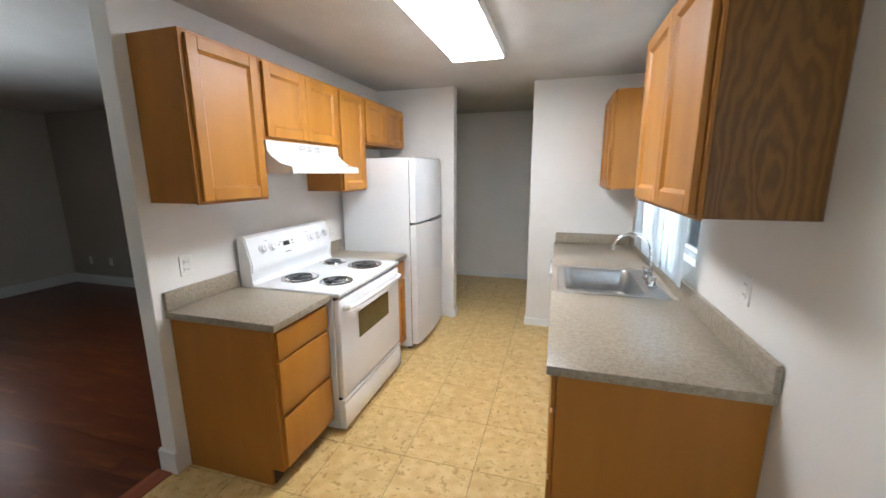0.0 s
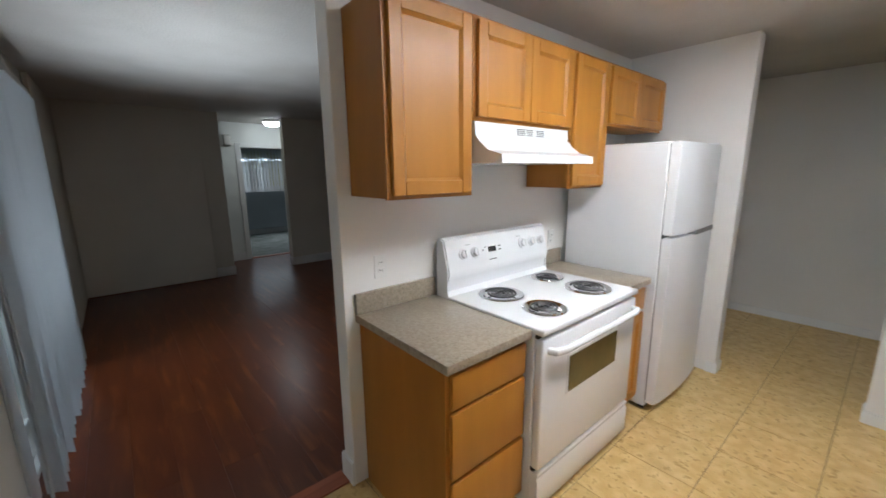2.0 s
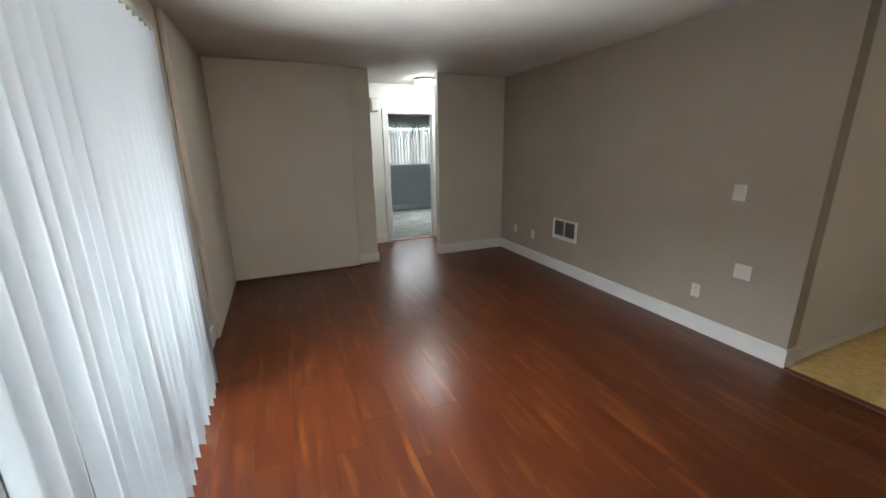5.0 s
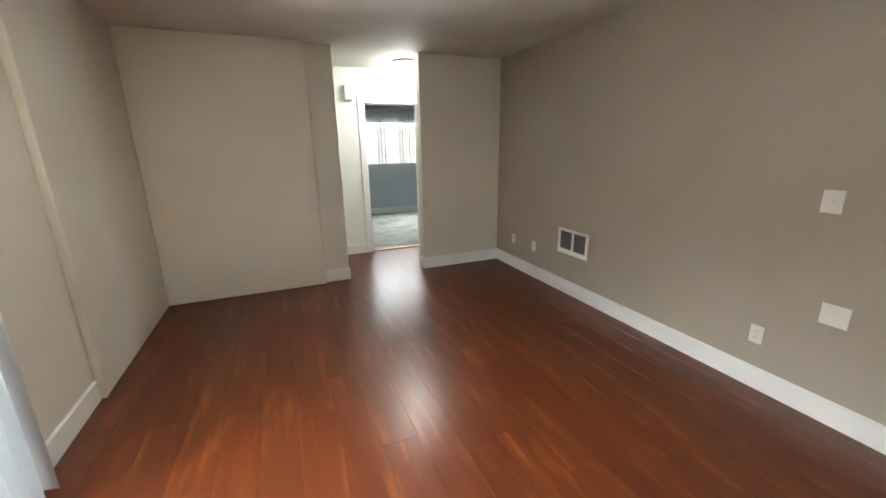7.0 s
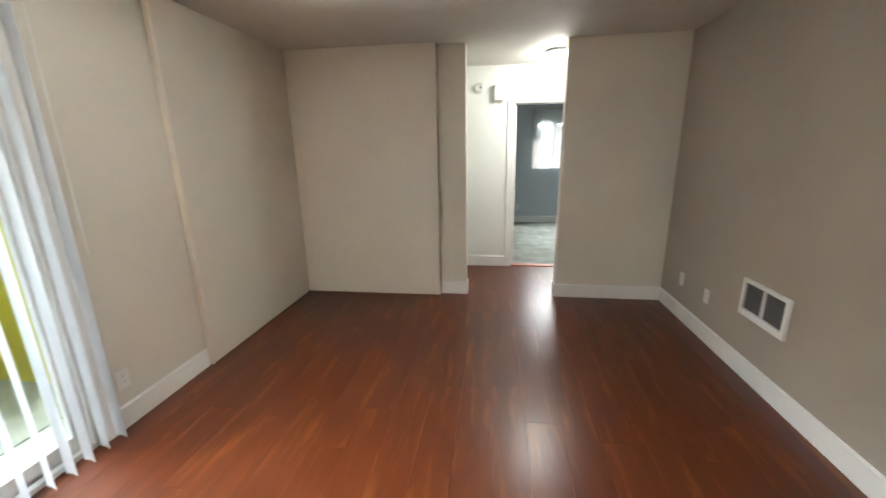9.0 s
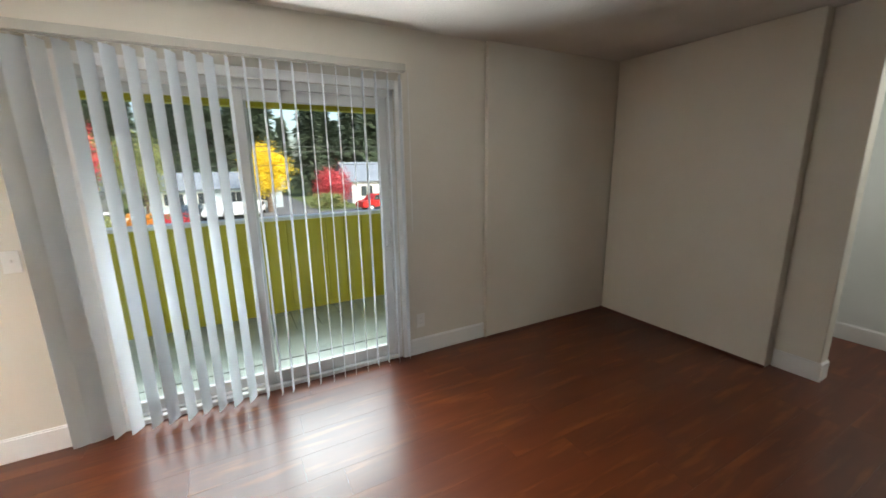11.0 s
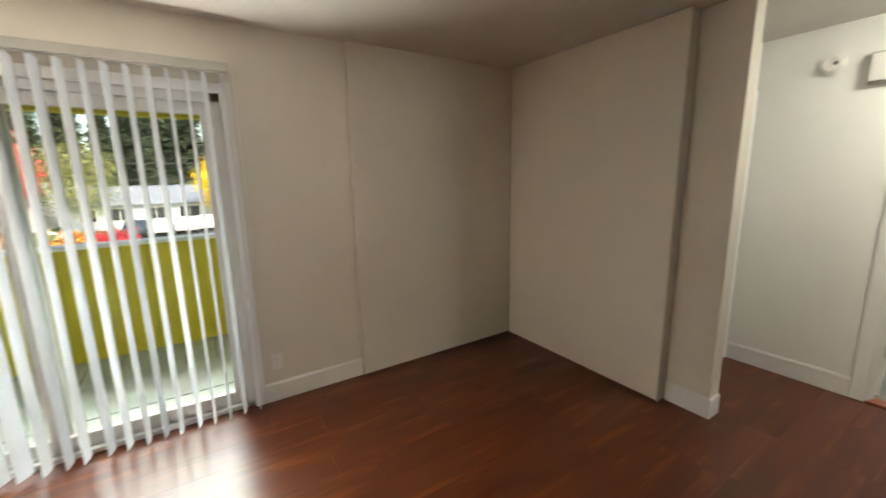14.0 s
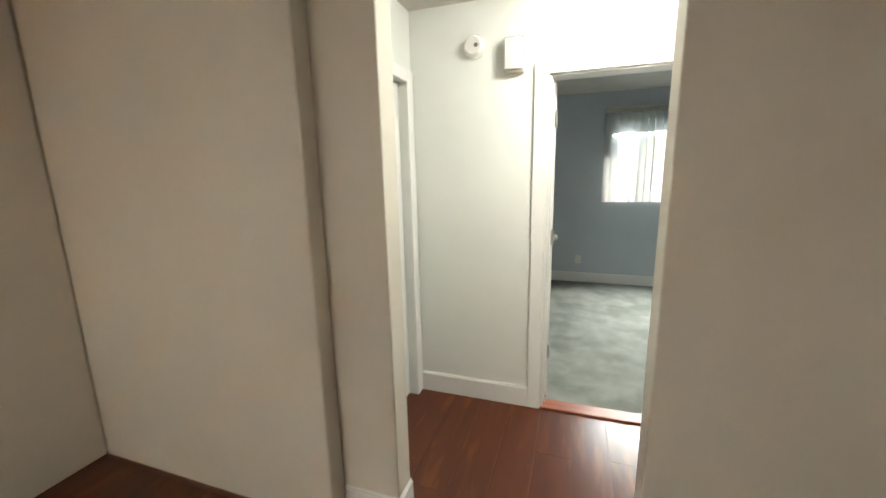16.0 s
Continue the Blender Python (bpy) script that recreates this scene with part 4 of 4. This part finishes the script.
plate((-5.88, NW - 0.0005, 0.36), 0, "white cable outlet on the beige wall", "blank")
plate((BX + 0.0005, 2.75, 0.32), 90, "white power outlet in the bedroom")

heater = thing("wall_heater", (-5.25, NW, 0.545), "white recessed wall heater with dark grilles", "heater")
hx0, hx1, hz0, hz1 = -5.455, -5.035, 0.415, 0.665
bm = bmesh.new()
for a, b in (((hx0, hz0), (hx0 + 0.03, hz1)), ((hx1 - 0.03, hz0), (hx1, hz1)), ((hx0 + 0.03, hz0), (hx1 - 0.03, hz0 + 0.045)), ((hx0 + 0.03, hz1 - 0.025), (hx1 - 0.03, hz1)), (((hx0 + hx1) / 2 - 0.01, hz0 + 0.045), ((hx0 + hx1) / 2 + 0.01, hz1 - 0.025))):
    add_box(bm, (a[0], NW - 0.022, a[1]), (b[0], NW - 0.0005, b[1]), 0.003)
finish("frame", bm, M_trim, heater)
bm = bmesh.new()
add_box(bm, (hx0 + 0.02, NW - 0.006, hz0 + 0.03), (hx1 - 0.02, NW - 0.0005, hz1 - 0.02))
for k in range(14):
    z = hz0 + 0.052 + k * 0.0125
    add_box(bm, (hx0 + 0.03, NW - 0.014, z), (hx1 - 0.03, NW - 0.006, z + 0.004))
finish("grille", bm, M_grille, heater, label="dark grey louvred grille")

chime = thing("door_chime", (HX, 2.315, 2.14), "white rectangular door chime box", "door chime")
boxes("back", M_rail, [((HX, 2.262, 2.06), (HX + 0.035, 2.372, 2.25))], chime, 0.003)
boxes("cover", M_plate, [((HX + 0.035, 2.268, 2.075), (HX + 0.062, 2.366, 2.236))], chime, 0.008, 2)
smoke = thing("smoke_detector", (HX, 2.084, 2.225), "round white smoke detector on the hall wall", "smoke detector")
bm = bmesh.new()
add_cyl(bm, (HX + 0.0005, 2.084, 2.225), (HX + 0.014, 2.084, 2.225), 0.068, 0.066, 28)
finish("base", bm, M_plate, smoke, smooth=True)
bm = bmesh.new()
add_cyl(bm, (HX + 0.014, 2.084, 2.225), (HX + 0.045, 2.084, 2.225), 0.06, 0.045, 28)
finish("cap", bm, M_plate, smoke, smooth=True)
bm = bmesh.new()
add_cyl(bm, (HX + 0.045, 2.104, 2.225), (HX + 0.047, 2.104, 2.225), 0.012, None, 14)
finish("button", bm, M_grille, smoke)

# ---- balcony ----
structure("balcony_floor", M_conc, [((-1.81, 0.055, -0.25), (-4.8, -1.6, -0.045))], "pale grey balcony deck", "balcony")
structure("balcony_parapet", M_yellow, [((-1.81, -1.5, -0.044), (-4.8, -1.6, 0.985)), ((-1.805, -1.5, 2.13), (-4.8, -1.62, H + 0.2))], "yellow painted balcony parapet and beam", "balcony")
structure("balcony_side", M_yellow, [((-4.8, 0.055, -0.25), (-4.95, -1.62, H + 0.2))], "yellow painted balcony side wall", "wall")
structure("balcony_cap", M_cap, [((-1.81, -1.46, 0.986), (-4.8, -1.64, 1.02))], "white cap on the balcony parapet", "balcony", 0.004)
structure("balcony_soffit", M_cap, [((-1.81, 0.055, H), (-4.95, -1.62, H + 0.2))], "pale balcony soffit", "ceiling")
boards = structure("balcony_siding", M_yellow, [((-1.82, -1.5, 0.0), (-1.83, -1.49, 0.03))], "vertical yellow siding boards of the balcony", "siding")
bm = bmesh.new()
add_box(bm, (-0.1, -0.0, 0), (0.1, 0.016, 0.94), 0.004)
bme = bpy.data.meshes.new("board")
bm.to_mesh(bme)
bm.free()
bme.materials.append(M_yellow)
for k in range(14):
    o = new("board", bme)
    o.parent = boards
    o.location = (-1.93 - k * 0.206, -1.499, 0.04)
structure("balcony_joints", M_slot, [((-1.85, -0.34, -0.045), (-4.79, -0.352, -0.043))] + [((-1.95 - k * 0.24, -0.95, -0.045), (-1.956 - k * 0.24, -1.49, -0.0435)) for k in range(12)], "dark joints in the balcony deck", "balcony")

# ---- outdoors ----
G = -3.2
structure("ground", M_grass, [((-400, -600, G - 0.2), (400, 300, G))], "autumn lawn and ground", "ground")
structure("road", M_asph, [((-60, -41, G - 0.1), (60, -33, G + 0.02)), ((-11.5, -75, G - 0.1), (-5.0, -41, G + 0.02))], "grey asphalt street", "road")


def leafy(name, at, h, crown, mat, label, seed, clumps=36, leaves=90, leaf=0.2, trunk=0.3):
    """A broad tree: tapered trunk with limbs, and a crown of many leaves in uneven clumps. crown: (rx, ry, rz, height of its middle)."""
    r = random.Random(seed)
    t = thing(name, at, label, "tree" if h > 2.5 else "bush")
    rx, ry, rz, mid = crown
    bm = bmesh.new()
    if h > 2.5:
        add_cyl(bm, (0, 0, 0), (0.05, 0, mid), trunk, trunk * 0.45, 9)
    centres = []
    for k in range(clumps):
        while True:
            p = Vector((r.uniform(-1, 1), r.uniform(-1, 1), r.uniform(-1, 1)))
            if 0.15 < p.length < 1:
                break
        c = Vector((p.x * rx, p.y * ry, mid + p.z * rz))
        centres.append(c)
        if k % 3 == 0:
            add_tube(bm, [(0, 0, mid * 0.6), (c.x * 0.5, c.y * 0.5, (mid * 0.6 + c.z) / 2), tuple(c)], trunk * 0.13, 5)
    finish("trunk", bm, M_bark, t, Matrix())
    vs, fs = [], []
    for c in centres:
        s = 0.34 * min(rx, rz) * r.uniform(0.7, 1.2)
        for _ in range(leaves):
            p = c + Vector((r.gauss(0, s), r.gauss(0, s), r.gauss(0, s * 0.8)))
            a = Vector((r.uniform(-1, 1), r.uniform(-1, 1), r.uniform(-0.6, 0.6))).normalized() * leaf
            b = a.cross(Vector((r.uniform(-1, 1), r.uniform(-1, 1), r.uniform(-1, 1)))).normalized() * leaf * 0.6
            n = len(vs)
            vs += [p - a, p + b, p + a, p - b]
            fs.append((n, n + 1, n + 2, n + 3))
    me = bpy.data.meshes.new("leaves")
    me.from_pydata(vs, [], fs)
    me.materials.append(mat)
    o = new("leaves", me)
    o.parent = t
    tagged(o, kind="stuff")
    return t


def conifer(seed, h, r0):
    r = random.Random(seed)
    t = thing("conifer_tree", (0, 0, G), "tall dark green conifer with drooping boughs", "tree", "conifers behind the street")
    bm = bmesh.new()
    add_cyl(bm, (0, 0, 0), (0, 0, h * 0.97), h * 0.012, 0.03, 8)
    finish("trunk", bm, M_bark, t, Matrix())
    vs, fs = [], []
    z = h * 0.10
    while z < h:
        reach = r0 * (1 - z / h) ** 0.8 * r.uniform(0.75, 1.1) + 0.2
        for b in range(11):
            a = r.uniform(0, math.tau)
            L = reach * r.uniform(0.7, 1.1)
            d = Vector((math.cos(a), math.sin(a), 0))
            for k in range(8):
                f = (k + 0.6) / 8
                p = d * L * f + Vector((0, 0, z - 0.28 * L * f * f))
                for q in range(3):
                    e = Vector((r.gauss(0, 0.25), r.gauss(0, 0.25), r.gauss(0, 0.16))) * (0.6 + 0.5 * (1 - f))
                    u = (d * r.uniform(0.5, 1.0) + Vector((r.uniform(-0.5, 0.5), r.uniform(-0.5, 0.5), r.uniform(-0.35, 0.0))))
                    v = u.cross(Vector((0, 0, 1))).normalized() * r.uniform(0.2, 0.36) + Vector((0, 0, r.uniform(-0.1, 0.1)))
                    n = len(vs)
                    vs += [p + e - v, p + e + u * 0.8, p + e + v]
                    fs.append((n, n + 1, n + 2))
        z += h * 0.02 + 0.12
    me = bpy.data.meshes.new("boughs")
    me.from_pydata(vs, [], fs)
    me.materials.append(M_green)
    o = new("boughs", me)
    o.parent = t
    tagged(o, kind="stuff")
    return t


kinds = [conifer(3, 19, 4.2), conifer(4, 23, 4.6), conifer(5, 16, 3.8)]
rc = random.Random(11)
spots = [(-40 + k * 4.3 + rc.uniform(-1.4, 1.4), rc.uniform(-80, -62)) for k in range(19)] + [(-44 + k * 4.0 + rc.uniform(-1.5, 1.5), rc.uniform(-104, -88)) for k in range(22)]
for k, (x, y) in enumerate(spots):
    s = rc.uniform(0.85, 1.2)
    if k < 3:
        kinds[k].matrix_basis = pose(x, y, G, 0, 0, rc.uniform(0, 360))
    else:
        copy_thing(kinds[k % 3], pose(x, y, G, 0, 0, rc.uniform(0, 360)))
leafy("golden_tree", (-6.7, -43.5, G), 8, (1.7, 1.7, 2.5, 4.5), M_gold, "round golden yellow autumn tree by the street", 21, 70, 190, 0.10)
leafy("crimson_tree", (-14.2, -46, G), 5, (1.7, 1.7, 1.7, 2.5), M_crimson, "crimson autumn tree beside the street", 22, 40, 150, 0.10)
leafy("crimson_tree", (9.0, -40, G), 9, (2.8, 2.6, 2.6, 6.2), M_crimson, "tall dark red maple tree", 23, 46, 150, 0.11)
leafy("birch_tree", (4.6, -46, G), 9, (2.4, 2.4, 3.2, 5.2), M_olive, "pale olive tree with thin leaves", 24, 40, 130, 0.10, 0.16)
leafy("birch_tree", (10.5, -50, G), 9, (2.6, 2.4, 3.4, 5.0), M_olive, "pale olive tree with thin leaves", 25, 40, 130, 0.10, 0.16)
for k, (x, y, m, lab) in enumerate(((2.6, -31, M_orange, "low orange autumn shrub outdoors"), (4.9, -31.5, M_olive, "low olive green shrub outdoors"), (0.6, -31.4, M_crimson, "low red autumn shrub outdoors"), (6.6, -31, M_orange, "low orange autumn shrub outdoors"), (-12.3, -43.2, M_olive, "low green shrub beside the road"), (-13.8, -42.8, M_olive, "low green shrub beside the road"))):
    leafy("shrub", (x, y, G), 1.6, (1.2, 1.0, 0.8, 0.8), m, lab, 30 + k, 16, 80, 0.12, 0.05)


def house(x, y, w, d, h, roof, wall, label, windows):
    """A gabled house whose long front faces +y."""
    t = thing("house", (x, y, G), label, "house")
    bm = bmesh.new()
    add_box(bm, (-w / 2, -d / 2, 0), (w / 2, d / 2, h))
    add_prism(bm, [(-d / 2, h), (d / 2, h), (0, h + roof)], 0, -w / 2, w / 2)
    finish("wall", bm, wall, t, Matrix())
    bm = bmesh.new()
    e = 0.5
    for s in (-1, 1):
        add_prism(bm, [(s * (d / 2 + e), h - roof * e * 2 / d), (0, h + roof), (0, h + roof + 0.15), (s * (d / 2 + e), h + 0.15 - roof * e * 2 / d)], 0, -w / 2 - e, w / 2 + e)
    finish("roof", bm, M_roof, t, Matrix())
    for wx, wz, ww, wh in windows:
        bm = bmesh.new()
        for a, b in (((-ww / 2 - 0.08, -0.08), (ww / 2 + 0.08, 0)), ((-ww / 2 - 0.08, wh), (ww / 2 + 0.08, wh + 0.08)), ((-ww / 2 - 0.08, 0), (-ww / 2, wh)), ((ww / 2, 0), (ww / 2 + 0.08, wh)), ((-0.03, 0), (0.03, wh))):
            add_box(bm, (wx + a[0], d / 2, wz + a[1]), (wx + b[0], d / 2 + 0.07, wz + b[1]))
        f = finish("window", bm, M_cap, t, Matrix())
        bm = bmesh.new()
        add_box(bm, (wx - ww / 2, d / 2, wz), (wx + ww / 2, d / 2 + 0.03, wz + wh))
        finish("glass", bm, M_carglass, f, Matrix())
    return t


house(-1.0, -52, 15, 8, 2.6, 1.6, M_house, "long blue-grey house with a low slate roof", [(-5.5, 0.9, 1.5, 1.2), (-2.5, 0.9, 1.8, 1.2), (0.5, 0.9, 1.5, 1.2), (3.5, 0.9, 1.8, 1.2), (6, 0.9, 1.2, 1.2)])
house(-23, -52, 12, 9, 3.0, 2.2, M_housew, "white gabled house across the street", [(-4, 0.9, 1.6, 1.3), (0, 0.9, 1.8, 1.3), (4, 0.9, 1.6, 1.3)])
neighbour = house(-27, 4, 22, 9, 6.2, 1.8, M_yellow, "two-storey yellow apartment house next door", [(-6, 3.7, 1.8, 1.3), (-2, 3.7, 1.8, 1.3), (2, 3.7, 1.8, 1.3), (6, 3.7, 1.8, 1.3), (-2, 0.9, 1.8, 1.3), (2, 0.9, 1.8, 1.3)])
neighbour.rotation_euler = (0, 0, radians(-90))
house(16, -54, 14, 9, 2.8, 2.0, M_housew, "pale house behind the trees", [(-4, 0.9, 1.6, 1.3), (0, 0.9, 1.8, 1.3), (4, 0.9, 1.6, 1.3)])


def car(x, y, turn, paint, label, truck=False):
    c = thing("car", (x, y, G + 0.02), label, "car", "parked cars")
    c.rotation_euler = (0, 0, radians(turn))
    bm = bmesh.new()
    if truck:
        prof = [(-2.5, 0.4), (-2.5, 1.05), (-0.6, 1.05), (-0.4, 1.75), (0.9, 1.75), (1.35, 1.15), (2.4, 1.05), (2.5, 0.6), (2.45, 0.4)]
        glass = [(-0.35, 1.15), (-0.28, 1.65), (0.85, 1.65), (1.2, 1.18)]
    else:
        prof = [(-2.2, 0.35), (-2.25, 0.85), (-1.6, 0.95), (-1.0, 1.42), (0.3, 1.45), (1.05, 0.98), (2.1, 0.85), (2.25, 0.6), (2.2, 0.35)]
        glass = [(-1.35, 0.98), (-0.95, 1.36), (0.27, 1.38), (0.85, 1.0)]
    add_prism(bm, prof, 1, -0.85, 0.85)
    bmesh.ops.bevel(bm, geom=list(bm.edges), offset=0.06, segments=2, affect="EDGES")
    finish("body", bm, paint, c, Matrix(), smooth=True)
    bm = bmesh.new()
    add_prism(bm, glass, 1, -0.862, 0.862)
    finish("window", bm, M_carglass, c, Matrix())
    for wx in (-1.4, 1.4):
        for s in (-1, 1):
            bm = bmesh.new()
            add_cyl(bm, (wx, s * 0.66, 0.32), (wx, s * 0.88, 0.32), 0.33, None, 18)
            w = finish("wheel", bm, M_tyre, c, Matrix())
            bm = bmesh.new()
            add_cyl(bm, (wx, s * 0.87, 0.32), (wx, s * 0.892, 0.32), 0.2, None, 14)
            finish("rim", bm, M_carsil, w, Matrix())


for x, y, a, p, lab in ((-1.6, -40.5, 82, M_carsil, "silver car parked near the blue-grey house"), (-3.4, -40.8, 84, M_carsil, "silver car parked in a row"), (-5.0, -41.5, 80, M_housew, "white car parked in a row"), (0.4, -40.2, 85, M_carglass, "dark car parked in a row"), (6.4, -36.2, 5, M_housew, "white car parked on the street")):
    car(x, y, a, p, lab)
car(-17.5, -38.5, 12, M_carred, "red pickup truck parked on the street", True)
car(-24, -38.2, 4, M_carred, "red car parked on the street")

pole = thing("utility_pole", (6.9, -30, G), "grey wooden utility pole with a crossarm", "utility pole")
bm = bmesh.new()
add_cyl(bm, (0, 0, 0), (0, 0, 9.5), 0.15, 0.10, 12)
finish("post", bm, M_bark, pole, Matrix())
bm = bmesh.new()
add_box(bm, (-0.06, -1.1, 8.6), (0.06, 1.1, 8.75), 0.01)
finish("crossarm", bm, M_bark, pole, Matrix())
wires = thing("power_line", (0, -30, G), "thin overhead power lines", "power line")
for z, dy in ((5.15, 0), (6.2, 0.4), (6.6, -0.3)):
    bm = bmesh.new()
    add_tube(bm, [(x, dy, z - 0.25 * (1 - (x / 45) ** 2)) for x in range(-45, 46, 6)], 0.02, 5)
    finish("wire", bm, M_slot, wires, Matrix())

# ---- floor pieces ----
T = 0.4085
TX, TY = -0.452, 1.905


def tile_data(w, d):
    bm = bmesh.new()
    add_box(bm, (0, 0, -0.004), (w, d, 0.0), 0)
    bmesh.ops.bevel(bm, geom=[e for e in bm.edges if e.verts[0].co.z > -0.001 and e.verts[1].co.z > -0.001], offset=0.0012, segments=1, affect="EDGES")
    me = bpy.data.meshes.new("tile")
    bm.to_mesh(me)
    bm.free()
    me.materials.append(M_tile)
    return me


vinyl = thing("floor_kitchen", (0, 0, 0), "yellow-beige mottled vinyl tile floor", "floor", kind="structure")
cache = {}
J = 0.0018


def lay(x0, x1, y0, y1):
    i0, i1 = math.floor((x0 - TX) / T), math.ceil((x1 - TX) / T)
    j0, j1 = math.floor((y0 - TY) / T), math.ceil((y1 - TY) / T)
    for i in range(i0, i1):
        for j in range(j0, j1):
            a, b = max(x0, TX + i * T) + J, min(x1, TX + (i + 1) * T) - J
            c, d = max(y0, TY + j * T) + J, min(y1, TY + (j + 1) * T) - J
            if b - a < 0.01 or d - c < 0.01:
                continue
            key = (round(b - a, 4), round(d - c, 4))
            if key not in cache:
                cache[key] = tile_data(*key)
            o = new("tile", cache[key])
            o.parent = vinyl
            o.location = (a, c, 0)


lay(-1.66, RX, DY, BY)
lay(-2.94, -1.66, SY - 0.11, BY)


def plank_data(L, w):
    bm = bmesh.new()
    add_box(bm, (-L / 2, -w / 2, -0.004), (L / 2, w / 2, 0.0), 0)
    bmesh.ops.bevel(bm, geom=[e for e in bm.edges if e.verts[0].co.z > -0.001 and e.verts[1].co.z > -0.001], offset=0.0002, segments=1, affect="EDGES")
    me = bpy.data.meshes.new("plank")
    bm.to_mesh(me)
    bm.free()
    me.materials.append(M_plank)
    return me


pc = {}
rp = random.Random(8)


def planks(x0, x1, y0, y1, w=0.192, L=1.21):
    y = y0
    while y < y1 - 0.005:
        d = min(w, y1 - y)
        x = x0 - rp.uniform(0.1, L)
        while x < x1:
            a, b = max(x, x0), min(x + L, x1)
            if b - a > 0.03:
                key = (round(b - a - 0.0006, 4), round(d - 0.0006, 4))
                if key not in pc:
                    pc[key] = plank_data(*key)
                o = new("plank", pc[key])
                o.parent = living_floor
                o.location = ((a + b) / 2, y + d / 2, 0)
            x += L
        y += w


planks(-6.82, -1.72, SW - 0.02, NW + 0.0)
planks(HX, -6.82, 1.56, 4.25)
